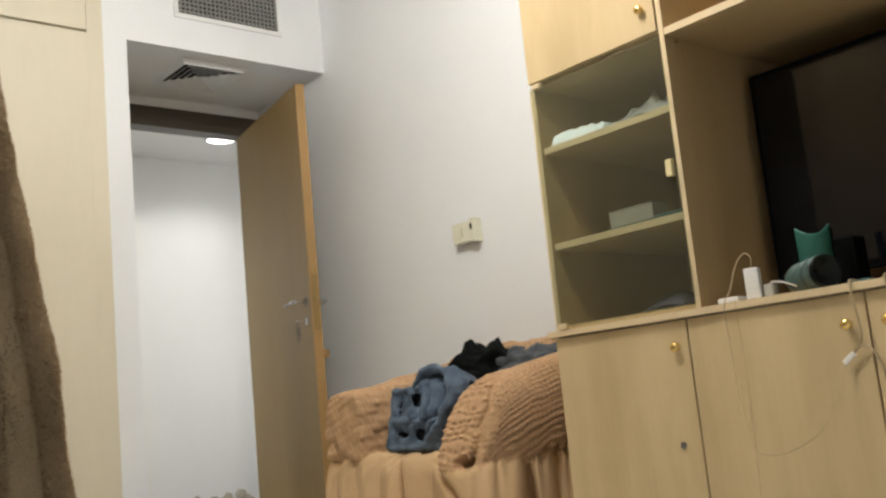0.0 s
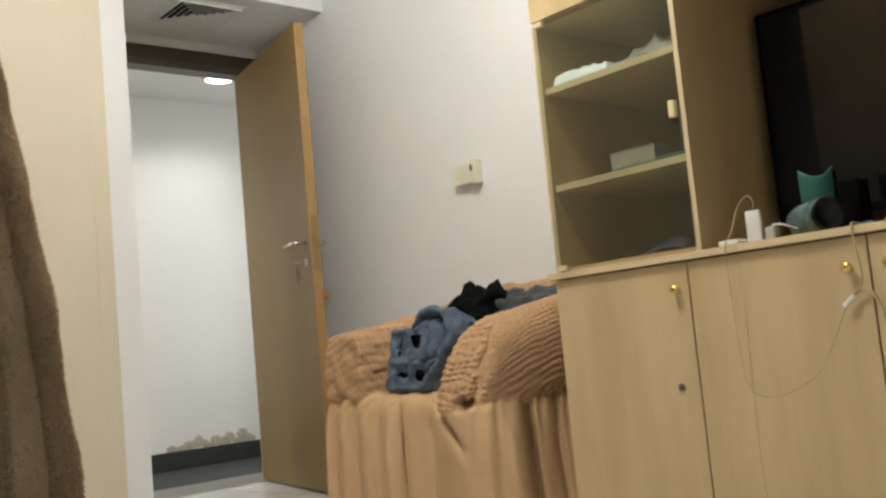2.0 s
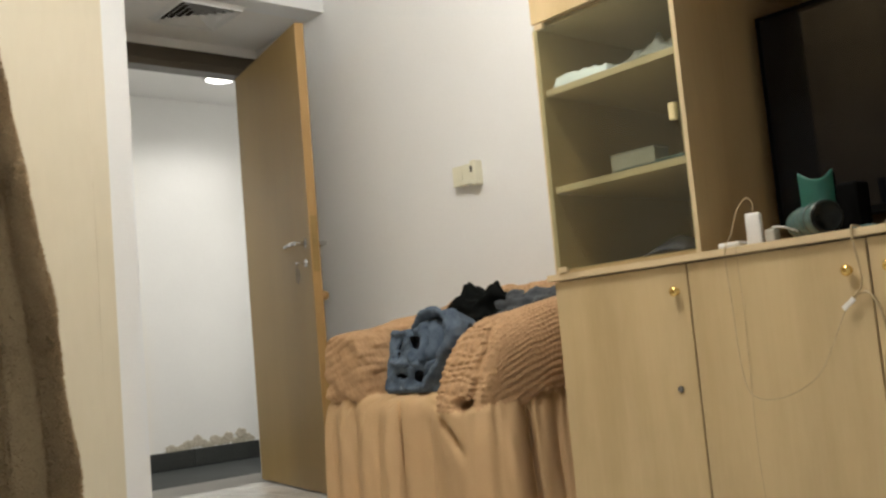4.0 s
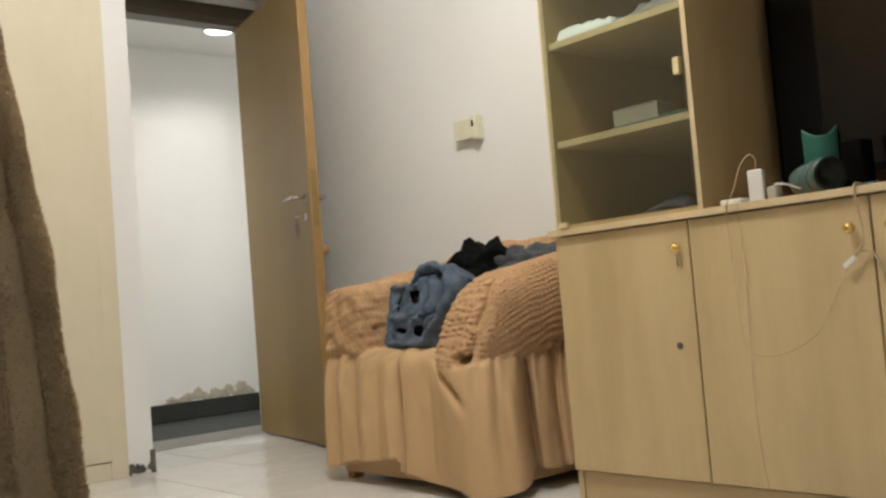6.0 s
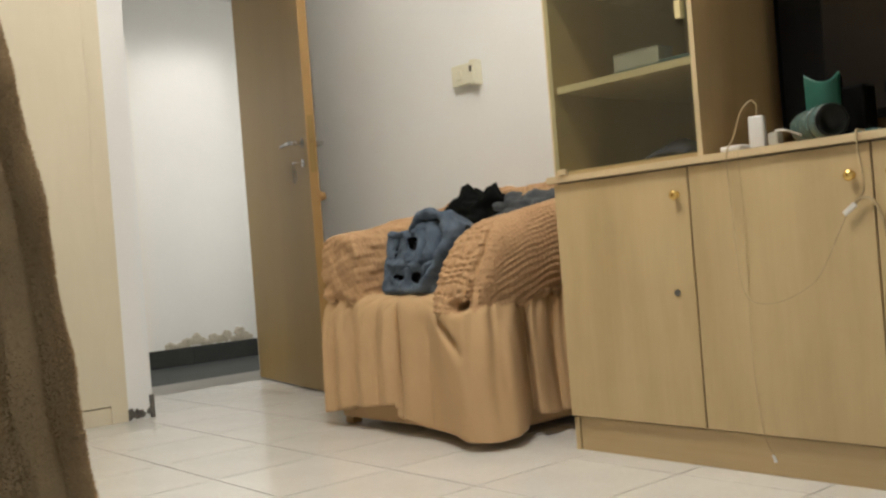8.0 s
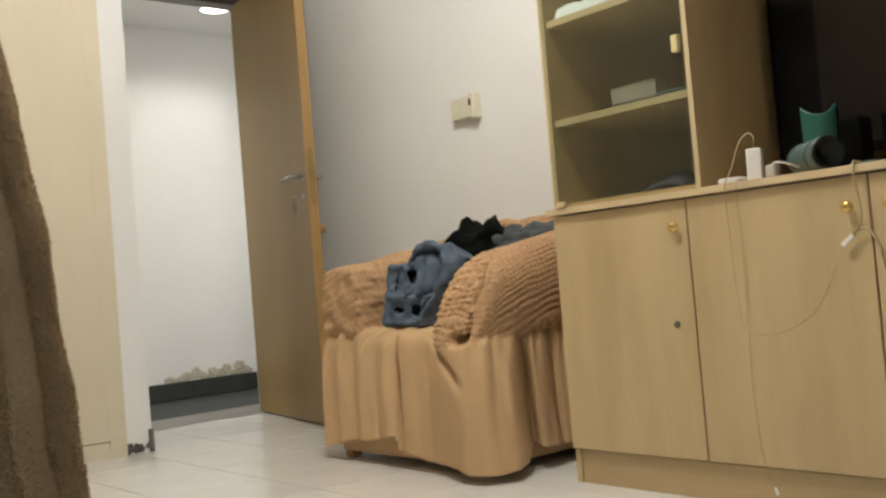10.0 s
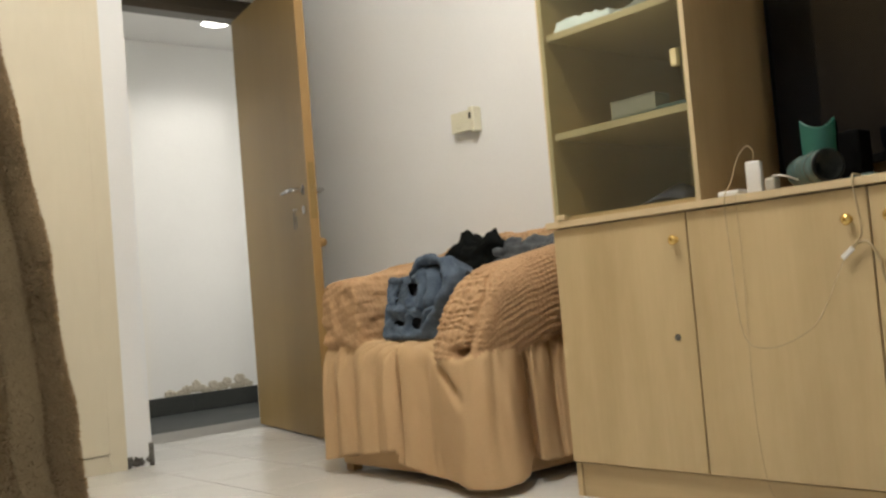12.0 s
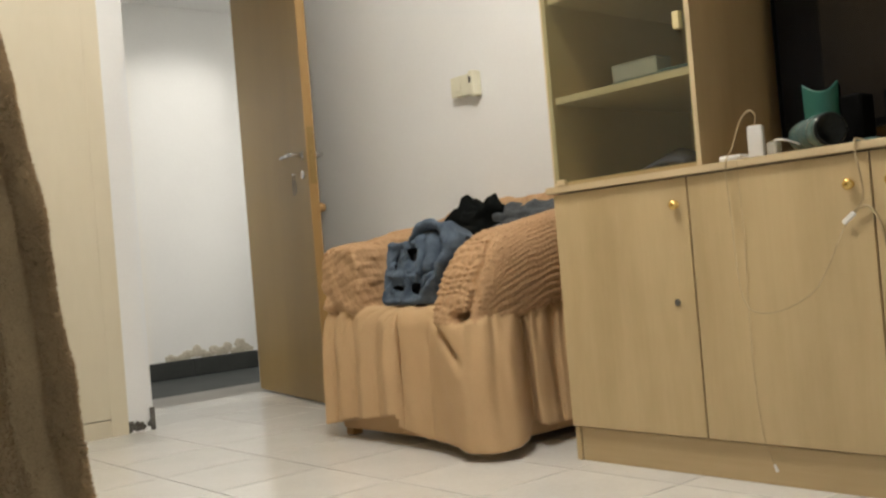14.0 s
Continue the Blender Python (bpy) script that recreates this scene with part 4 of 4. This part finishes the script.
    out = tuck + fold + flare + lap - 0.024 * swag + gather + soft * np_swell(v, 0.0, 0.3)
    dx, dy = np.abs(x - (xf + xb) / 2) - (xb - xf) / 2 + 0.05, np.abs(y - yc) - wide / 2 + 0.05
    plan = np.hypot(np.maximum(dx, 0), np.maximum(dy, 0)) + np.minimum(np.maximum(dx, dy), 0) - 0.05
    creases = 0.004 * np.sin(2 * np.pi * y / 0.105 + 0.5) * (1 - np_swell(x, xf, xf + 0.15))
    body = rounded(plan - out, z - 0.429 - creases - 0.003 * np_lumps(x, y, 0 * z, 18, 3), r=0.07)
    body = np.maximum(body, hem - z)

    def arm(y0, y1, lean, step, soft_edge, low, level):
        top = level + 0.092 * np_swell(x, xf, xb)
        high = np.clip((z - 0.385) / 0.24, 0, 1)
        front = xf + step * high ** 1.5 - lean * (1 - high)
        side = np.abs(y - (y0 + y1) / 2) - (y1 - y0) / 2 - 0.012 * np.sin(np.pi * high)
        d = rounded(side, z - top, r=soft_edge)
        d = rounded(d, front - x, r=0.6 * soft_edge)
        return np.maximum(rounded(d, low - z, r=0.035), x - xb), np.exp(-np.maximum(x - front, 0) / 0.03), x - front
    arm_r, end_r, in_r = arm(ya - 0.005, ya + 0.175, 0.066, 0.060, 0.11, 0.366 + 0.048 * np_swell(x, xf + 0.04, xf + 0.36) + 0.004 * np.sin(x * 130), 0.636)
    arm_l, _, _ = arm(yb - 0.21, yb - 0.026, 0.0, 0.008, 0.032, 0.412, 0.638)
    back = rounded(rounded(np.abs(x - 2.475 - 0.10 * (0.6 - z)) - 0.078, np.abs(y - yc) - wide / 2 + 0.015, r=0.12), z - 0.768 + 0.02 * ((y - yc) / 0.4) ** 4, r=0.12)
    back = np.maximum(back, 0.36 - z)

    def rows(s, t, deep, seed, pitch=0.027, knot=0.34):
        s = s + 0.005 * np_lumps(x, y, z, 26, seed)
        ridge = np.abs(np.sin(np.pi * s / pitch)) ** 0.8
        bead = 1 - knot + knot * np.sin(2 * np.pi * t / 0.020 + 2.2 * np_lumps(x, y, z, 45, seed + 1))
        return deep * (ridge * bead - 0.45) * (1 + 0.35 * np_lumps(x, y, z, 20, seed + 2))
    along = rows(z - 0.085 * np_swell(x, xf, xb) + (y - ya) + 0.11 * np.exp(-np.maximum(in_r, 0) / 0.10), x, 0.0076, 11, 0.0205, 0.16)
    down = rows((y - ya) + 0.20 * z, z, 0.0135, 21, 0.030)
    crease = 0.013 * np.exp(-((in_r - (y - ya) - 0.006 - 0.005 * np.sin(z * 60)) / 0.014) ** 2) * (1 - np_swell(z, 0.58, 0.66)) * (y < ya + 0.09)
    arm_r = arm_r - (along * (1 - end_r) + down * end_r) + crease
    crinkle = 0.0028 * np_lumps(x, y, z, 90, 31, 9) + 0.0032 * np_lumps(x, y, z, 36, 33, 9) + rows(z + 0.3 * y, x + y, 0.004, 41)
    arm_l = arm_l - crinkle
    back = back - crinkle
    hollow = 0.060 * np.exp(-((y - 2.098) / 0.020) ** 2 - ((z - 0.400) / 0.015) ** 2) * np.exp(-np.maximum(x - xf, 0) / 0.06)
    upper = melted(melted(arm_r, arm_l, 0.02), back, 0.03)
    d = melted(body, upper, 0.012) + hollow
    places, faces = surface_net(d.astype(np.float64), start, h)
    mid = places[faces].mean(1)

    # the one cover, told apart by what lies under it
    cell = tuple(np.clip(np.round((mid - np.array(start)) / h).astype(int), 0, np.array(n) - 1).T)
    kinds = np.argmin(np.stack([body[cell], arm_r[cell], arm_l[cell], back[cell]]), 0)
    kinds[(kinds == 0) & (mid[:, 2] > 0.409)] = 4
    for k, (name, mat, label) in enumerate((("skirt", COVER, "long plain pleated skirt with an uneven hem"), ("arm", RUFFLE, "arm in gathered seersucker cloth"), ("arm", RUFFLE, "arm in crinkled seersucker cloth"), ("backrest", RUFFLE, "back in crinkled seersucker cloth"), ("seat", COVER, "plain peach seat"))):
        own = faces[kinds == k]
        used, flat = np.unique(own, return_inverse=True)
        me = bpy.data.meshes.new(name)
        me.from_pydata(places[used].tolist(), [], flat.reshape(-1, 4).tolist())
        me.materials.append(mat)
        me.polygons.foreach_set("use_smooth", [True] * len(me.polygons))
        me.update()
        ob = new(name, me)
        ob.parent = a
        tagged(ob, label)
    part("base", box(xf + 0.035, xb - 0.03, ya + 0.05, yb - 0.03, 0.022, 0.12, 0.01), COVER, a, "body of the chair under the cover")
    for fx in (xf + 0.06, xb - 0.07):
        for fy in (ya + 0.08, yb - 0.06):
            part("foot", box(fx - 0.02, fx + 0.02, fy - 0.02, fy + 0.02, 0.0, 0.023, 0.003), DOOR_EDGE, a, "short wooden foot")


armchair()


def jeans():
    j = thing("jeans", (2.0, 2.5, 0.45), "crumpled washed blue jeans thrown on the chair seat", "jeans")
    # folds of the heap: a line across it (u, v to u, v), half width, height towards the room
    folds = ((0.04, 0.05, 0.04, 0.72, 0.05, 0.010), (0.04, 0.74, 0.33, 0.75, 0.04, 0.012), (0.30, 0.74, 0.42, 0.40, 0.035, 0.020),
             (0.38, 0.78, 0.47, 0.95, 0.060, 0.026), (0.47, 0.95, 0.62, 0.99, 0.060, 0.026), (0.62, 0.99, 0.79, 0.93, 0.060, 0.026),
             (0.79, 0.93, 0.90, 0.72, 0.060, 0.026), (0.90, 0.72, 0.88, 0.30, 0.060, 0.026), (0.88, 0.30, 0.80, 0.05, 0.07, 0.024),
             (0.50, 0.80, 0.60, 0.40, 0.038, 0.021), (0.66, 0.80, 0.70, 0.42, 0.040, 0.021), (0.10, 0.38, 0.52, 0.34, 0.040, 0.014),
             (0.44, 0.30, 0.44, 0.05, 0.04, 0.018), (0.76, 0.34, 0.76, 0.08, 0.035, 0.020), (0.10, 0.03, 0.85, 0.03, 0.035, 0.012))
    grooves = ((0.355, 0.75, 0.49, 0.880, 0.028, 0.016), (0.49, 0.880, 0.66, 0.880, 0.028, 0.014), (0.66, 0.880, 0.775, 0.80, 0.028, 0.016),
               (0.775, 0.80, 0.795, 0.40, 0.026, 0.018), (0.575, 0.76, 0.655, 0.34, 0.024, 0.020), (0.97, 0.60, 0.975, 0.22, 0.028, 0.014),
               (0.45, 0.52, 0.56, 0.41, 0.028, 0.014), (0.18, 0.63, 0.145, 0.54, 0.034, 0.018), (0.22, 0.21, 0.31, 0.19, 0.042, 0.016))
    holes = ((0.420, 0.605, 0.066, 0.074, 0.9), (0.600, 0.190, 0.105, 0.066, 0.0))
    # slits along the creases, where a near-black sheet paints the shade: a line and its half width
    slits = ((0.365, 0.76, 0.45, 0.845, 0.011), (0.60, 0.884, 0.66, 0.878, 0.009), (0.70, 0.855, 0.765, 0.81, 0.012), (0.19, 0.64, 0.155, 0.55, 0.030),
             (0.150, 0.54, 0.165, 0.44, 0.012), (0.585, 0.70, 0.645, 0.40, 0.009), (0.785, 0.70, 0.793, 0.48, 0.008), (0.225, 0.21, 0.30, 0.19, 0.032))

    def from_line(u, v, ua, va, ub, vb):
        t = ((u - ua) * (ub - ua) + (v - va) * (vb - va)) / ((ub - ua) ** 2 + (vb - va) ** 2)
        t = min(max(t, 0), 1)
        return math.hypot(u - ua - t * (ub - ua), v - va - t * (vb - va))

    def depth(u, v):
        d = 0.0
        for ua, va, ub, vb, w, high in folds:
            d = max(d, high * math.exp(-(from_line(u, v, ua, va, ub, vb) / w) ** 2))
        for ua, va, ub, vb, w, deep in grooves:
            d -= deep * math.exp(-(from_line(u, v, ua, va, ub, vb) / w) ** 2)
        for uc, vc, ru, rv, _ in holes:
            d -= 0.016 * math.exp(-((u - uc) / (1.5 * ru)) ** 2 - ((v - vc) / (1.5 * rv)) ** 2)
        return d

    def heap(u, v):
        top = 0.77 + 0.24 * swell(u, 0.33, 0.50) - 0.05 * swell(u, 0.66, 0.80) - 0.16 * swell(u, 0.84, 1.0) + 0.010 * math.sin(23 * u)
        k = v * 1.3
        over = max(k - 1, 0)                          # past the crest the cloth falls away behind
        h = top * min(k, 1)
        y = 2.578 - (0.255 + 0.075 * swell(h, 0.03, 0.60)) * u - 0.024 * h
        x = 1.925 + 0.045 * h * h + 0.35 * over + 0.07 * max(u - 0.75, 0) + 0.05 * swell(over, 0.0, 0.08)
        w = 0.008 * rough_noise(y, h * 0.25, 0, 30) + 0.005 * rough_noise(y + 0.1 * h, h * 0.12, 3, 80) + 0.002 * rough_noise(y, h * 0.25, 6, 170)
        edge = swell(u, 0.0, 0.05) * (1 - swell(u, 0.95, 1.0))
        low = swell(h, 0.0, 0.06)
        x += 0.025 * (1 - edge) - (depth(u, h) + w) * (0.3 + 0.7 * low)
        return Vector((x, y + 0.5 * w, 0.433 + 0.256 * h - 0.55 * over))
    bm = sheet(heap, 130, 150)
    bm.verts.ensure_lookup_table()
    shut = []
    for i, v in enumerate(bm.verts):                  # leg ends, pockets and creases, cut so the painted shade shows
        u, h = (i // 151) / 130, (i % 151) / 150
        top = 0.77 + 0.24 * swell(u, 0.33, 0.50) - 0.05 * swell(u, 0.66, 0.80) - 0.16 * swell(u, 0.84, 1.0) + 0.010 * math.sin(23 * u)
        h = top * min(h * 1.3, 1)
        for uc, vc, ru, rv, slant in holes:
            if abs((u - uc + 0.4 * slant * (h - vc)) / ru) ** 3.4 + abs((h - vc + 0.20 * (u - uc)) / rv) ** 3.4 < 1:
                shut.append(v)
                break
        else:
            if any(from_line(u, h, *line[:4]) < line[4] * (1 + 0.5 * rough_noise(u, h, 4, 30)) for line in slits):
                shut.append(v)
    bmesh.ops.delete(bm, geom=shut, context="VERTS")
    part("leg", bm, DENIM, j, "bunched denim legs, creases and openings cut over a painted shade sheet", True, thick=0.005)

    # the sheet behind the cuts carries the shade as colour
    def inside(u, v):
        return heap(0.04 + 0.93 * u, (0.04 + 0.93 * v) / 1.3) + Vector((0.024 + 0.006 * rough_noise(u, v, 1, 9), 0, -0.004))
    part("shade_sheet", sheet(inside, 60, 70), CREASE_SHADE, j, "near-black sheet painting the shade in creases and openings", True, thick=0.002)

    def seam(u, v):
        return heap(0.03 + 0.018 * v, 0.02 + 0.54 * u) + Vector((-0.003, 0, 0))
    part("seam", sheet(seam, 40, 3), DENIM, j, smooth=True, thick=0.003)


jeans()


def lump(u, v, centre, size, seed, deep):
    th, ph = 2 * math.pi * u, math.pi * v
    d = Vector((math.sin(ph) * math.cos(th), math.sin(ph) * math.sin(th), math.cos(ph)))
    r = 1 + deep * noise.noise(d * 1.9 + Vector((seed, 0, 0))) + 0.4 * deep * noise.noise(d * 4.5 + Vector((0, seed, 0)))
    return Vector(centre) + Vector((d.x * size[0], d.y * size[1], d.z * size[2])) * r


def black_garment():
    b = thing("black_garment", (2.40, 2.62, 0.75), "crumpled black garment lying over the chair back", "clothing")

    def f(u, v):
        p = lump(u, v, (2.37, 2.575, 0.662), (0.09, 0.135, 0.080), 3.0, 0.35)
        up = max(math.cos(math.pi * v), 0)
        p.z += up * (0.055 * math.exp(-((p.y - 2.640) / 0.030) ** 2) + 0.042 * math.exp(-((p.y - 2.485) / 0.040) ** 2))
        return p
    bm = sheet(f, 60, 36, wrap=True)
    bmesh.ops.remove_doubles(bm, verts=bm.verts[:], dist=0.0005)
    part("cloth", bm, BLACK_CLOTH, b, smooth=True)


black_garment()


def grey_garment():
    b = thing("denim_jacket", (2.42, 2.3, 0.75), "grey-blue denim garment lying along the chair back", "clothing")

    def f(u, v):
        y = 2.47 - 0.34 * u
        a = math.pi * v
        w = 0.026 * rough_noise(y, v, 0, 14) + 0.010 * rough_noise(y, v, 3, 38)
        return Vector((2.445 - (0.115 + w) * math.cos(a), y, 0.640 + (0.092 + w) * math.sin(a) ** 0.7))
    part("cloth", sheet(f, 60, 30), DENIM_DARK, b, smooth=True, thick=0.004)


grey_garment()


# ---- brown fleece hanging like a curtain close to the camera ----
def fleece():
    b = thing("fleece_blanket", (0.38, 1.8, 0), "brown fleece blanket hung over a rod like a curtain, its unseen run added to block light", "blanket")

    def edge(z):
        """How far towards the camera the free edge comes at each height."""
        d = min(z, 1.05) - 0.341
        return 1.028 + 0.25 * d + 0.20 * d * abs(d) + 0.53 * max(z - 1.05, 0) + 0.005 * math.sin(15 * z + 1) + 0.003 * math.sin(37 * z)

    def cloth(s, z):
        """The cloth s metres from its free edge: a rolled hem, a second roll low down, then broad folds."""
        low = swell(1.05 - z, 0.0, 0.55)
        wander = 0.004 * math.sin(19 * z) + 0.003 * math.sin(43 * z + 2)
        r = 0.0105 + 0.0015 * math.sin(31 * z)
        turn = min(s / r, math.pi)                    # round the hem, from its hidden side
        s = max(s - math.pi * r, 0)
        y = edge(z) + r - r * math.sin(turn) + s * 0.88
        x = 0.370 + r * math.cos(turn) + 0.006 * low * math.exp(-((s - 0.016 - wander) / 0.010) ** 2)
        x -= 0.022 * low * math.exp(-((s - 0.055 - 2 * wander) / 0.026) ** 2) + 0.006 * math.exp(-((s - 0.13) / 0.03) ** 2)
        groove = swell(y, 1.302, 1.322) * (1 - swell(y, 1.37, 1.40))     # a deep fold that falls plumb
        x += (0.024 + 0.045 * swell(0.72 - z, 0.0, 0.25)) * groove * swell(s, 0.07, 0.16) - 0.020 * math.sin(17 * max(y - 1.40, 0))
        tuft = 0.0007 * noise.noise(Vector((s * 130, z * 130, 5))) + 0.003 * noise.noise(Vector((s * 30, z * 22, 3)))
        return Vector((x + tuft, y + 0.5 * tuft, z))
    # most of this width lies out of view, added to keep light off the camera side
    wide = [0.036 * i / 24 if i < 24 else 0.036 + 2.4 * ((i - 24) / 176) ** 2 for i in range(201)]

    def f(u, v):
        return cloth(wide[round(u * 200)], 2.02 * (1 - v) + 0.004)
    part("cloth", sheet(f, 200, 520), FLEECE, b, smooth=True, thick=0.007)

    # the pile: short tufts standing off the cloth, thickest along the hem
    rng = random.Random(8)
    verts, tris = [], []
    for k in range(110000):
        s_at = 0.036 * rng.random() if k % 3 == 0 else 0.036 + 0.40 * rng.random() ** 1.3
        z_at = 0.02 + 1.25 * rng.random()
        p = cloth(s_at, z_at)
        turn = min(s_at / 0.0105, math.pi)
        face = Vector((math.cos(turn), -math.sin(turn), 0))
        out = face + 0.7 * Vector((rng.gauss(0, 1), rng.gauss(0, 1), rng.gauss(-0.2, 1)))
        out = out.normalized() * (0.0022 + 0.0036 * rng.random())
        root = p + 0.0030 * face
        side = out.cross(Vector((rng.gauss(0, 1), rng.gauss(0, 1), rng.gauss(0, 1)))).normalized() * 0.0009
        n = len(verts)
        verts += [root - side, root + side, root + out]
        tris.append((n, n + 1, n + 2))
    me = bpy.data.meshes.new("nap")
    me.from_pydata(verts, [], tris)
    me.materials.append(NAP)
    pile = new("nap", me)
    pile.parent = b
    tagged(pile, "short brown fleece nap", kind="stuff")
    r = thing("rod", (0.355, 1.0, 2.02), "thin dark rod spanning the room, carrying the blanket", "rod")
    part("bar", tube([(0.355, Y0 + 0.001, 2.024), (0.355, 3.705, 2.024)], 0.010, 12), BLACK, r, smooth=True)


fleece()


# ---- floor ----
floor = new("floor", mesh_from("floor", box(X0, XW, Y0, 4.298, -0.06, -0.0025), GROUT))
structure(floor, "pale glazed square floor tiles with thin grey joints", "floor")
T = 1.0 / 3
GX, GY = 1.211, 2.433


def tile_mesh(w, h):
    return mesh_from("tile", box(0.0020, w - 0.0020, 0.0020, h - 0.0020, -0.012, 0, 0.0003, segs=1), TILE)


full = tile_mesh(T, T)
for i in range(-9, 6):
    for j in range(-14, 7):
        x, y = GX + i * T, GY + j * T
        xa, xb_, ya_, yb_ = max(x, X0), min(x + T, XW), max(y, Y0), min(y + T, 4.298)
        if xb_ - xa < 0.01 or yb_ - ya_ < 0.01 or (ya_ > YB and xb_ < 1.5):
            continue
        whole = xb_ - xa > T - 1e-4 and yb_ - ya_ > T - 1e-4
        o = new("tile", full if whole else tile_mesh(xb_ - xa, yb_ - ya_))
        o.parent = floor
        o.location = (xa, ya_, 0.0)
